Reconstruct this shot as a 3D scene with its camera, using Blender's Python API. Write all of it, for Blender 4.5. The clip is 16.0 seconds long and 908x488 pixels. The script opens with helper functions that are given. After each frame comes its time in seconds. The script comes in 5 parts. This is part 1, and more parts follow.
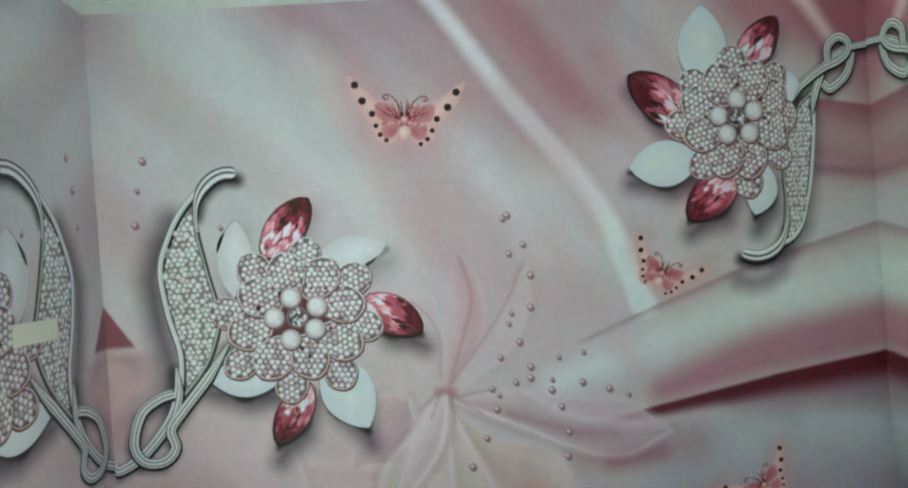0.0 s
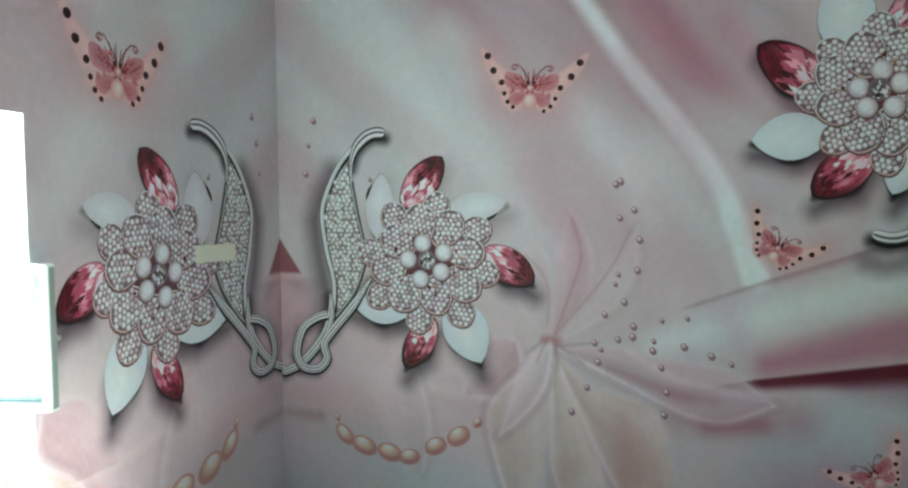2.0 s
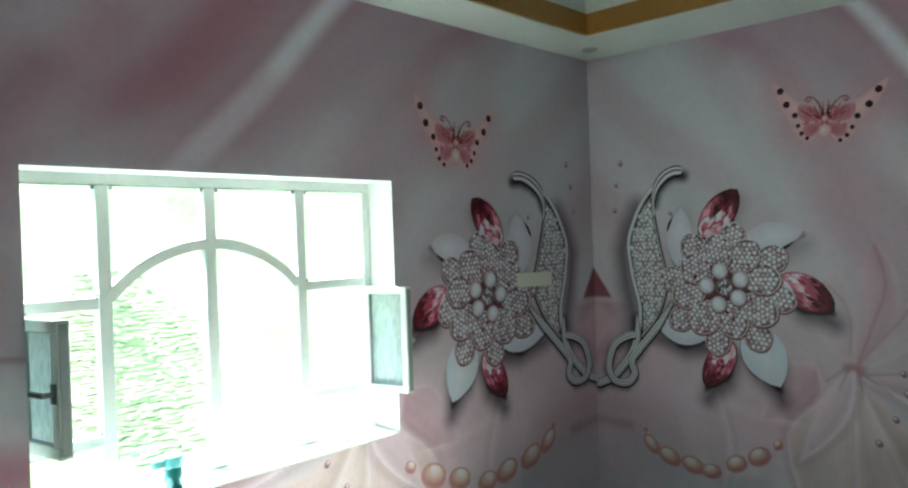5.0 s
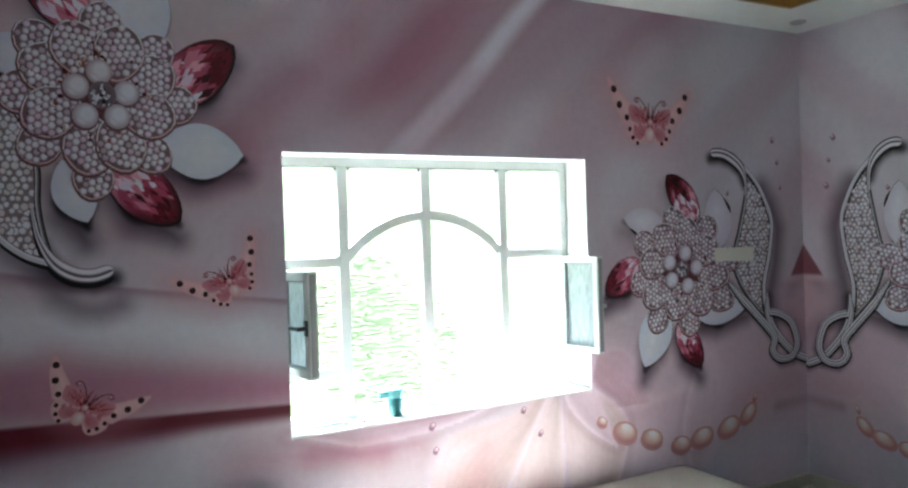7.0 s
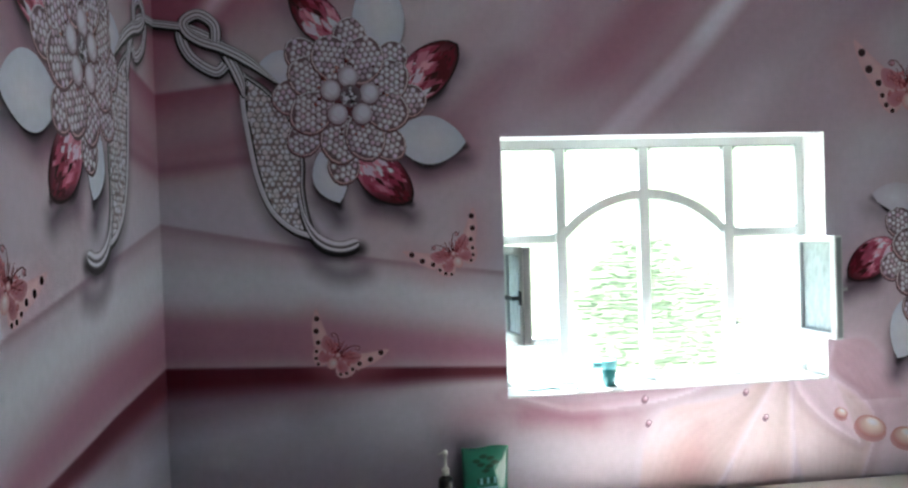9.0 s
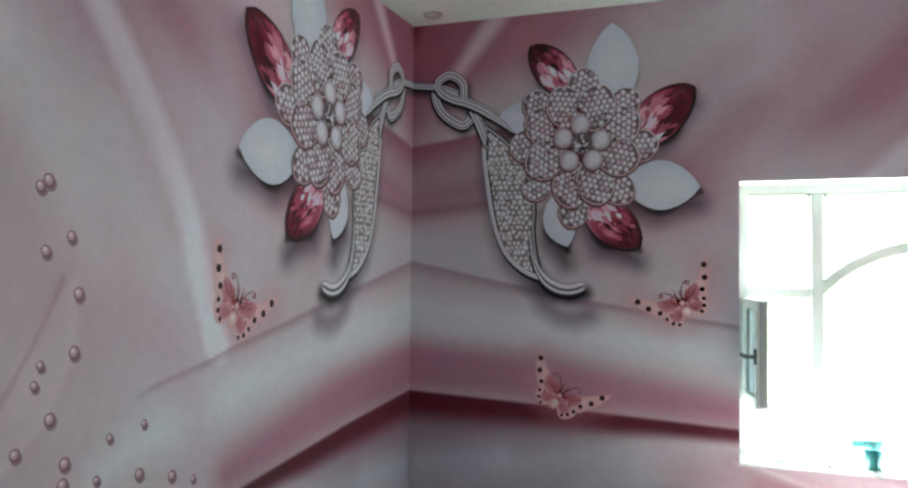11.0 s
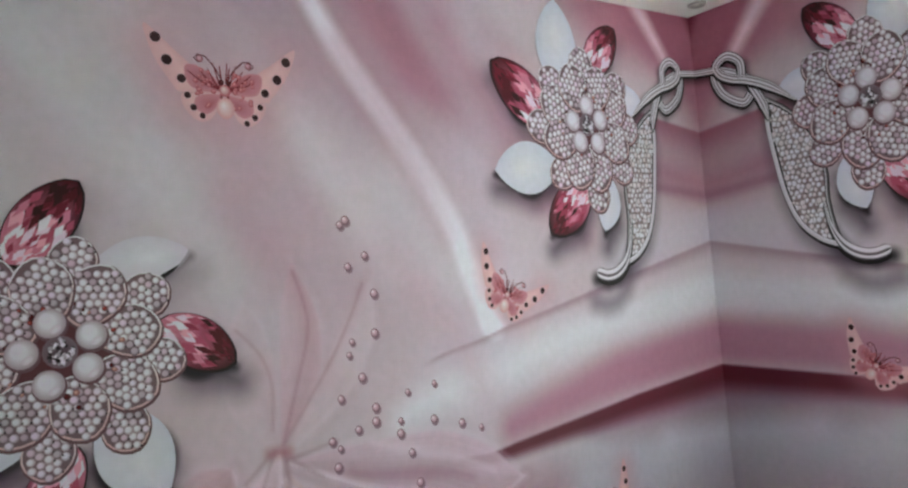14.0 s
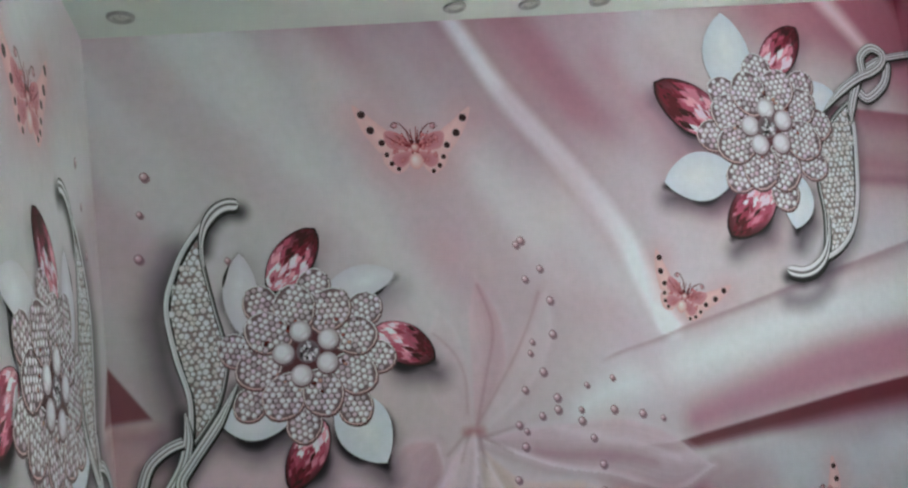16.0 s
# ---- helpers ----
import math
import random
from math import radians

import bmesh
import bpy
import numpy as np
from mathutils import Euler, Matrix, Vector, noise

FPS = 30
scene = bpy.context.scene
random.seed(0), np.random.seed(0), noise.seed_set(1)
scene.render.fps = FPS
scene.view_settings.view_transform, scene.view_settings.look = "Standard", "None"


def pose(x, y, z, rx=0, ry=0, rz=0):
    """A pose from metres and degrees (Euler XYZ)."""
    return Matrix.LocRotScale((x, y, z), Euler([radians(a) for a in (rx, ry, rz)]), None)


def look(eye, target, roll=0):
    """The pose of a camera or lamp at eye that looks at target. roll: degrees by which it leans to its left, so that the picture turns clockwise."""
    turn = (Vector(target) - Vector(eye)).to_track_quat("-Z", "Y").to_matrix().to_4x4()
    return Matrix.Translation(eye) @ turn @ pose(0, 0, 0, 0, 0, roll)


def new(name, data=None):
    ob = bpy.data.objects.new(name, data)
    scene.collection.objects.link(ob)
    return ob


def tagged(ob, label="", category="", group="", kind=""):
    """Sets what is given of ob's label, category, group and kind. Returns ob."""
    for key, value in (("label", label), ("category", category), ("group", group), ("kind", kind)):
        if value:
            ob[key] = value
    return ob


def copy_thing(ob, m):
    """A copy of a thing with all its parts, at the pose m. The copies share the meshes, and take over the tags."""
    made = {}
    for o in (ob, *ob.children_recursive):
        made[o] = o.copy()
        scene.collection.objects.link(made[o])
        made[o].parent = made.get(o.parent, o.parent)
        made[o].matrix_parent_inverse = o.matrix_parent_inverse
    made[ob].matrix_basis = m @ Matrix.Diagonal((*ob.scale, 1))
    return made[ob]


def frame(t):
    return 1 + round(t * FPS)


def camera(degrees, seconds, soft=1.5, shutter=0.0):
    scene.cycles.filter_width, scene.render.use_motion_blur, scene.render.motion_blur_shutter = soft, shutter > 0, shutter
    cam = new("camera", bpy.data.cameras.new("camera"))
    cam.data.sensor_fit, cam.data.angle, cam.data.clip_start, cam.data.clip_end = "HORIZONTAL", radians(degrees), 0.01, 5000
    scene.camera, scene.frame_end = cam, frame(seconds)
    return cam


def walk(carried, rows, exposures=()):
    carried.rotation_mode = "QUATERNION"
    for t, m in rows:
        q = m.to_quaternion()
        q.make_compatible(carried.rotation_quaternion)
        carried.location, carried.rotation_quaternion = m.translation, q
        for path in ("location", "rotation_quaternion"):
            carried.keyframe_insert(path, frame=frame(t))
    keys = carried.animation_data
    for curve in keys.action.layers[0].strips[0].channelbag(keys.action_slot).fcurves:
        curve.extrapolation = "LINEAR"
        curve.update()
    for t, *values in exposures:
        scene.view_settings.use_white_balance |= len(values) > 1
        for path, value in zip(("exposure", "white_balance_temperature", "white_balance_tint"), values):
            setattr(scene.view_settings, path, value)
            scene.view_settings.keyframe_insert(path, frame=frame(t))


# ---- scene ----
EXPOSURES = [(0.0, 4.9, 5700, -21), (2.0, 4.72, 5700, -20), (4.0, 3.75, 5700, -20), (4.5, 3.58, 5700, -19), (7.0, 3.68, 5700, 3), (9.0, 3.63, 5700, 6), (11.5, 4.42, 5950, 0), (12.5, 4.74, 6050, 5), (14.5, 4.78, 6000, 4), (16.0, 4.76, 5850, -3)]
cam = camera(62.86, 16.0, 2.4)
PATH = [
    (0, (1.466, -1.482, 1.824), (3.461, -1.613, 1.815), -4.03),
    (0.5, (1.369, -1.646, 1.787), (3.368, -1.597, 1.735), -2.88),
    (1, (1.268, -1.819, 1.788), (3.259, -1.628, 1.784), -3.65),
    (1.5, (1.201, -1.993, 1.807), (3.164, -1.613, 1.758), -1.11),
    (2, (1.150, -2.181, 1.815), (3.077, -1.657, 1.710), -0.48),
    (2.5, (1.085, -2.273, 1.820), (2.976, -1.624, 1.760), -1.49),
    (3, (1.066, -2.436, 1.828), (2.873, -1.580, 1.768), -0.16),
    (3.5, (0.961, -2.459, 1.844), (2.719, -1.515, 1.710), -1.29),
    (4, (0.880, -2.568, 1.856), (2.543, -1.460, 1.761), -2.21),
    (4.5, (0.836, -2.698, 1.872), (2.423, -1.481, 1.809), 0.64),
    (4.7, (0.810, -2.746, 1.865), (2.351, -1.472, 1.822), -0.26),
    (6.8, (0.676, -3.225, 1.798), (1.682, -1.496, 1.808), -2.02),
    (7, (0.676, -3.267, 1.758), (1.641, -1.516, 1.734), -1.85),
    (7.5, (0.693, -3.336, 1.743), (1.501, -1.507, 1.726), -2.30),
    (8, (0.847, -3.473, 1.717), (1.419, -1.557, 1.721), -0.77),
    (8.5, (0.886, -3.555, 1.722), (1.293, -1.597, 1.730), -2.52),
    (9, (0.910, -3.591, 1.727), (1.165, -1.608, 1.678), -1.83),
    (9.2, (1.002, -3.634, 1.739), (1.127, -1.638, 1.772), -2.41),
    (11.3, (1.534, -3.629, 1.736), (0.787, -1.775, 1.817), -0.60),
    (11.5, (1.595, -3.629, 1.723), (0.772, -1.809, 1.818), -1.95),
    (12, (1.732, -3.633, 1.705), (0.762, -1.887, 1.807), -2.95),
    (12.5, (1.863, -3.640, 1.714), (0.724, -1.997, 1.792), -4.20),
    (13, (2.020, -3.606, 1.703), (0.695, -2.112, 1.807), -2.31),
    (13.5, (2.142, -3.614, 1.711), (0.680, -2.257, 1.856), -5.40),
    (14, (2.314, -3.638, 1.703), (0.752, -2.392, 1.789), -4.86),
    (14.5, (2.441, -3.643, 1.711), (0.800, -2.510, 1.864), -5.54),
    (15, (2.597, -3.580, 1.735), (0.828, -2.652, 1.847), -5.24),
    (15.5, (2.747, -3.558, 1.669), (0.932, -2.752, 1.899), -7.65),
    (16, (2.965, -3.446, 1.630), (1.056, -2.887, 1.834), -7.41),
]
walk(cam, [(t, look(eye, target, roll)) for t, eye, target, roll in PATH], EXPOSURES)

# ---- light ----
SUN_ELEVATION, SUN_TURN = 60.0, -10.0
world = bpy.data.worlds.new("sky")
scene.world = world
world.use_nodes = True
_wn = world.node_tree.nodes
_sky = _wn.new("ShaderNodeTexSky")
_sky.sky_type, _sky.sun_disc = "NISHITA", False
_sky.sun_elevation, _sky.sun_rotation = radians(SUN_ELEVATION), radians(SUN_TURN)
world.node_tree.links.new(_sky.outputs[0], _wn["Background"].inputs[0])
_wn["Background"].inputs[1].default_value = 0.05
_sun = bpy.data.lights.new("sun", "SUN")
_sun.energy, _sun.angle, _sun.color = 5.0, radians(0.5), (1.0, 0.97, 0.93)
_so = new("sun", _sun)
_el, _az = radians(SUN_ELEVATION), radians(SUN_TURN)
_so.matrix_world = look((20 * math.sin(_az) * math.cos(_el), 20 * math.cos(_az) * math.cos(_el), 20 * math.sin(_el)), (0, 0, 0))

# ---- sizes of the room ----
WX, DEPTH, ZS, SOFFIT = 5.177, 3.94, 0.21, 3.02
BORDER_W, BORDER_L, BORDER_R, BORDER_B = 0.36, 0.40, 0.56, 0.43
THICK = 0.24
WIN = (1.615, 3.325, 0.865, 2.155)
FRAME_Y = 0.185

# daylight that the sky sends through the window's opening
_area = bpy.data.lights.new("window_daylight", "AREA")
_area.shape, _area.size, _area.size_y = "RECTANGLE", WIN[1] - WIN[0] - 0.1, WIN[3] - WIN[2] - 0.1
_area.energy, _area.color = 0.4, (0.93, 0.98, 1.0)
_ao = new("window_daylight", _area)
_ao.matrix_world = look(((WIN[0] + WIN[1]) / 2, THICK + 0.06, (WIN[2] + WIN[3]) / 2), ((WIN[0] + WIN[1]) / 2, -1, (WIN[2] + WIN[3]) / 2))


# ---- materials ----
def lin(c):
    """Linear colour from the 0..255 values of a paint or ink."""
    c = np.asarray(c, float) / 255.0
    return np.where(c <= 0.04045, c / 12.92, ((c + 0.055) / 1.055) ** 2.4)


def material(name, colour, rough=0.6, metal=0.0, grain=0.0, grain_size=40.0, bump=0.0, bump_size=120.0, spec=0.5, coat=0.0):
    """A painted or solid surface: colour with blotches at two sizes and a fine relief."""
    m = bpy.data.materials.new(name)
    m.use_nodes = True
    nt = m.node_tree
    b = nt.nodes["Principled BSDF"]
    b.inputs["Roughness"].default_value, b.inputs["Metallic"].default_value = rough, metal
    b.inputs["Specular IOR Level"].default_value, b.inputs["Coat Weight"].default_value = spec, coat
    base = [*lin(colour), 1.0]
    b.inputs["Base Color"].default_value = base
    co = nt.nodes.new("ShaderNodeTexCoord")
    if grain:
        fine, wide = nt.nodes.new("ShaderNodeTexNoise"), nt.nodes.new("ShaderNodeTexNoise")
        fine.inputs["Scale"].default_value, wide.inputs["Scale"].default_value = grain_size, grain_size / 14
        fine.inputs["Detail"].default_value = 4.0
        add = nt.nodes.new("ShaderNodeMath")
        add.operation = "ADD"
        ramp = nt.nodes.new("ShaderNodeMapRange")
        ramp.inputs["From Min"].default_value, ramp.inputs["From Max"].default_value = 0.6, 1.4
        ramp.inputs["To Min"].default_value, ramp.inputs["To Max"].default_value = 1 - grain, 1 + grain
        mix = nt.nodes.new("ShaderNodeVectorMath")
        mix.operation = "SCALE"
        mix.inputs[0].default_value = base[:3]
        for n in (fine, wide):
            nt.links.new(co.outputs["Object"], n.inputs["Vector"])
        nt.links.new(fine.outputs[0], add.inputs[0])
        nt.links.new(wide.outputs[0], add.inputs[1])
        nt.links.new(add.outputs[0], ramp.inputs["Value"])
        nt.links.new(ramp.outputs[0], mix.inputs["Scale"])
        nt.links.new(mix.outputs[0], b.inputs["Base Color"])
    if bump:
        relief, bm_ = nt.nodes.new("ShaderNodeTexNoise"), nt.nodes.new("ShaderNodeBump")
        relief.inputs["Scale"].default_value, bm_.inputs["Strength"].default_value = bump_size, bump
        bm_.inputs["Distance"].default_value = 0.002
        nt.links.new(co.outputs["Object"], relief.inputs["Vector"])
        nt.links.new(relief.outputs[0], bm_.inputs["Height"])
        nt.links.new(bm_.outputs[0], b.inputs["Normal"])
    return m


def printed_paper(name, rough):
    """Vinyl wallpaper: the colour of the ink is kept on the sheet, with a fine embossed canvas grain."""
    m = material(name, (200, 190, 194), rough=rough, bump=0.12, bump_size=420.0, spec=0.35)
    nt = m.node_tree
    ink, mott, mul = nt.nodes.new("ShaderNodeAttribute"), nt.nodes.new("ShaderNodeTexNoise"), nt.nodes.new("ShaderNodeVectorMath")
    ink.attribute_name = "ink"
    co = next(n for n in nt.nodes if n.type == "TEX_COORD")
    mott.inputs["Scale"].default_value, mott.inputs["Detail"].default_value = 26.0, 6.0
    rng = nt.nodes.new("ShaderNodeMapRange")
    rng.inputs["From Min"].default_value, rng.inputs["From Max"].default_value = 0.3, 0.7
    rng.inputs["To Min"].default_value, rng.inputs["To Max"].default_value = 0.965, 1.035
    mul.operation = "SCALE"
    nt.links.new(co.outputs["Object"], mott.inputs["Vector"])
    nt.links.new(mott.outputs[0], rng.inputs["Value"])
    nt.links.new(ink.outputs["Color"], mul.inputs[0])
    nt.links.new(rng.outputs[0], mul.inputs["Scale"])
    cast = nt.nodes.new("ShaderNodeVectorMath")
    cast.operation = "MULTIPLY"
    cast.inputs[1].default_value = (0.966, 0.964, 1.06)
    nt.links.new(mul.outputs[0], cast.inputs[0])
    nt.links.new(cast.outputs[0], nt.nodes["Principled BSDF"].inputs["Base Color"])
    return m


def glass(name, tint, rough=0.0, film=0.0, gloss=1.45):
    m = bpy.data.materials.new(name)
    m.use_nodes = True
    nt = m.node_tree
    nt.nodes.remove(nt.nodes["Principled BSDF"])
    clear, shine, mix, fres = (nt.nodes.new("ShaderNodeBsdf" + k) if k in ("Transparent", "Glossy") else nt.nodes.new("Shader" + k) for k in ("Transparent", "Glossy", "NodeMixShader", "NodeFresnel"))
    clear.inputs[0].default_value = [*tint, 1]
    shine.inputs["Roughness"].default_value = rough
    fres.inputs[0].default_value = gloss
    nt.links.new(fres.outputs[0], mix.inputs[0])
    if film:  # milky scatter mixed in to whiten the pane, in place of bright glare
        glare_haze, veil = nt.nodes.new("ShaderNodeMixShader"), nt.nodes.new("ShaderNodeMixShader")
        for k, lobe in enumerate(("ShaderNodeBsdfDiffuse", "ShaderNodeBsdfTranslucent")):
            part_ = nt.nodes.new(lobe)
            part_.inputs[0].default_value = (0.88, 0.95, 0.95, 1)
            nt.links.new(part_.outputs[0], glare_haze.inputs[1 + k])
        spots, rng = nt.nodes.new("ShaderNodeTexNoise"), nt.nodes.new("ShaderNodeMapRange")
        spots.inputs["Scale"].default_value = 9.0
        rng.inputs["To Min"].default_value, rng.inputs["To Max"].default_value = film * 0.6, film * 1.4
        nt.links.new(spots.outputs[0], rng.inputs["Value"])
        nt.links.new(rng.outputs[0], veil.inputs[0])
        nt.links.new(clear.outputs[0], veil.inputs[1])
        nt.links.new(glare_haze.outputs[0], veil.inputs[2])
        nt.links.new(veil.outputs[0], mix.inputs[1])
    else:
        nt.links.new(clear.outputs[0], mix.inputs[1])
    nt.links.new(shine.outputs[0], mix.inputs[2])
    nt.links.new(mix.outputs[0], nt.nodes["Material Output"].inputs[0])
    return m


PAPER = printed_paper("printed_wallpaper", 0.5)
PLASTER = material("white_plaster", (232, 232, 228), 0.75, grain=0.03, grain_size=30, bump=0.25, bump_size=60)
CEIL = material("ceiling_paint", (214, 217, 214), 0.7, grain=0.025, grain_size=20, bump=0.15, bump_size=50)
BROWN = material("ochre_cornice_paint", (150, 108, 48), 0.5, grain=0.12, grain_size=30, bump=0.1)
PVC = material("white_pvc", (226, 230, 228), 0.35, grain=0.02, grain_size=25)
GASKET = material("grey_gasket", (88, 92, 94), 0.6, grain=0.05)
STEEL = material("brushed_steel", (178, 178, 176), 0.3, metal=1.0, grain=0.05, grain_size=120)
FLOORM = material("pale_floor_covering", (178, 172, 163), 0.55, grain=0.08, grain_size=18, bump=0.2, bump_size=90)
CLOTH = material("cream_cover_cloth", (226, 222, 212), 0.85, grain=0.06, grain_size=60, bump=0.6, bump_size=240)
PANE = glass("window_glass", (0.92, 0.97, 0.95))
# film 0.5 puts the glare of the open casements into their glass
SASHPANE = glass("tinted_sash_glass", (0.92, 0.98, 0.98), film=0.5, gloss=1.3)
LAMPGLASS = material("frosted_lamp_glass", (206, 206, 200), 0.25, grain=0.03)


# ---- helpers of this scene ----
def part(name, bm, mat, parent=None, label=""):
    me = bpy.data.meshes.new(name)
    bm.to_mesh(me)
    bm.free()
    me.materials.append(mat)
    ob = new(name, me)
    ob.parent = parent
    return tagged(ob, label)


def box(bm, x0, x1, y0, y1, z0, z1, bevel=0.0, rot=None):
    m = Matrix.Translation(((x0 + x1) / 2, (y0 + y1) / 2, (z0 + z1) / 2)) @ Matrix.Diagonal((abs(x1 - x0), abs(y1 - y0), abs(z1 - z0), 1))
    if rot is not None:
        m = rot @ m
    made = bmesh.ops.create_cube(bm, size=1.0, matrix=m)
    if bevel:
        edges = list({e for v in made["verts"] for e in v.link_edges})
        bmesh.ops.bevel(bm, geom=edges, offset=bevel, segments=2, affect="EDGES", profile=0.6)
    return bm


def lathe(bm, profile, n=24, m=None):
    """A turned shape: (radius, height) pairs from the bottom up."""
    m = m or Matrix()
    rings = []
    for r, z in profile:
        rings.append([bm.verts.new(m @ Vector((r * math.cos(2 * math.pi * k / n), r * math.sin(2 * math.pi * k / n), z))) for k in range(n)])
    for a, b in zip(rings, rings[1:]):
        for k in range(n):
            bm.faces.new((a[k], a[(k + 1) % n], b[(k + 1) % n], b[k])).smooth = True
    bm.faces.new(list(reversed(rings[0])))
    bm.faces.new(rings[-1])
    return bm


def tube(bm, pts, r, n=8):
    pts = [Vector(p) for p in pts]
    rings = []
    for i, p in enumerate(pts):
        way = (pts[min(i + 1, len(pts) - 1)] - pts[max(i - 1, 0)]).normalized()
        side = way.orthogonal().normalized()
        up = way.cross(side)
        rings.append([bm.verts.new(p + r * (math.cos(2 * math.pi * k / n) * side + math.sin(2 * math.pi * k / n) * up)) for k in range(n)])
    for a, b in zip(rings, rings[1:]):
        off = min(range(n), key=lambda o: sum((a[k].co - b[(k + o) % n].co).length for k in range(n)))
        for k in range(n):
            bm.faces.new((a[k], a[(k + 1) % n], b[(k + 1 + off) % n], b[(k + off) % n])).smooth = True
    bm.faces.new(rings[0])
    bm.faces.new(rings[-1])
    return bm


def thing(name, label, category, group="", loc=(0, 0, 0), kind=""):
    ob = new(name)
    ob.empty_display_size = 0.05
    ob.location = loc
    return tagged(ob, label, category, group, kind)


def soffit_at(x, y):
    """Height of the lowered border, which dips towards one corner of the room."""
    u, v = min(max(x / WX, 0), 1), min(max(-y / DEPTH, 0), 1)
    return (3.02 * (1 - u) + 3.04 * u) * (1 - v) + (2.865 * (1 - u) + 3.05 * u) * v


# ---- walls, floor, ceiling ----
bm = bmesh.new()
X0, X1, Z0, Z1 = WIN
for b in ((-THICK, X0, 0, 3.4), (X1, WX + THICK, 0, 3.4), (X0, X1, 0, Z0), (X0, X1, Z1, 3.4)):
    box(bm, b[0], b[1], 0.0, THICK, b[2], b[3])
wall_window = tagged(part("wall_window", bm, PLASTER), "white plastered wall with a deep window opening and printed wallpaper", "wall", kind="structure")
wall_right = tagged(part("wall_right", box(bmesh.new(), WX, WX + THICK, -DEPTH, 0, 0, 3.4), PLASTER), "plastered wall covered with pink printed wallpaper", "wall", kind="structure")
wall_left = tagged(part("wall_left", box(bmesh.new(), -THICK, 0, -DEPTH, 0, 0, 3.4), PLASTER), "plastered wall covered with pink printed wallpaper", "wall", kind="structure")
wall_back = tagged(part("wall_back", box(bmesh.new(), -THICK, WX + THICK, -DEPTH - THICK, -DEPTH, 0, 3.4), PLASTER), "plastered wall covered with pink printed wallpaper", "wall", kind="structure")
tagged(part("floor", box(bmesh.new(), -THICK, WX + THICK, -DEPTH - THICK, THICK, -0.2, 0.0), FLOORM), "pale cream floor covering", "floor", kind="structure")
bm = bmesh.new()
IX0, IX1, IY0, IY1 = BORDER_L, WX - BORDER_R, -DEPTH + BORDER_B, -BORDER_W
box(bm, 0, WX, IY1, 0, SOFFIT, 3.4)
box(bm, 0, WX, -DEPTH, IY0, SOFFIT, 3.4)
box(bm, 0, IX0, IY0, IY1, SOFFIT, 3.4)
box(bm, IX1, WX, IY0, IY1, SOFFIT, 3.4)
for v in bm.verts:
    if v.co.z < 3.2:
        v.co.z = soffit_at(v.co.x, v.co.y)
tagged(part("ceiling_border", bm, CEIL), "white lowered ceiling border with recessed spotlights", "ceiling", kind="structure")
tagged(part("ceiling", box(bmesh.new(), -THICK, WX + THICK, -DEPTH - THICK, THICK, 3.4, 3.55), CEIL), "white painted ceiling inside the lowered border", "ceiling", kind="structure")
bm = bmesh.new()
t_ = 0.02
for x0, x1, y0, y1 in ((IX0, IX1, IY1 - t_, IY1), (IX0, IX1, IY0, IY0 + t_), (IX0, IX0 + t_, IY0 + t_, IY1 - t_), (IX1 - t_, IX1, IY0 + t_, IY1 - t_)):
    box(bm, x0, x1, y0, y1, 0.004, 0.13)
for v in bm.verts:
    v.co.z += soffit_at(v.co.x, v.co.y)
tagged(part("trim", bm, BROWN), "ochre brown painted band round the ceiling recess", "trim", kind="structure")


# ---- the printed wallpaper: one design, fitted to each wall ----
def inked(rgb):
    """The contrast of the print: deep inks deeper, bare paper lighter."""
    return np.clip(0.60 * (np.clip(rgb, 0, 1) / 0.6) ** 1.5, 0.004, 0.85)


def smooth(a, b, x):
    k = np.clip((x - a) / (b - a), 0, 1)
    return k * k * (3 - 2 * k)


def reach(s, z, pts, widths):
    """Distance from a polyline less its half-width, and the place along it (0 to 1)."""
    best, along = np.full(s.shape, 9.0), np.zeros(s.shape)
    n = len(pts) - 1
    for i in range(n):
        (a, b), (c, d) = pts[i], pts[i + 1]
        k = np.clip(((s - a) * (c - a) + (z - b) * (d - b)) / ((c - a) ** 2 + (d - b) ** 2 + 1e-9), 0, 1)
        far = np.hypot(s - a - k * (c - a), z - b - k * (d - b)) - (widths[i] + k * (widths[i + 1] - widths[i]))
        along, best = np.where(far < best, (i + k) / n, along), np.minimum(far, best)
    return best, along


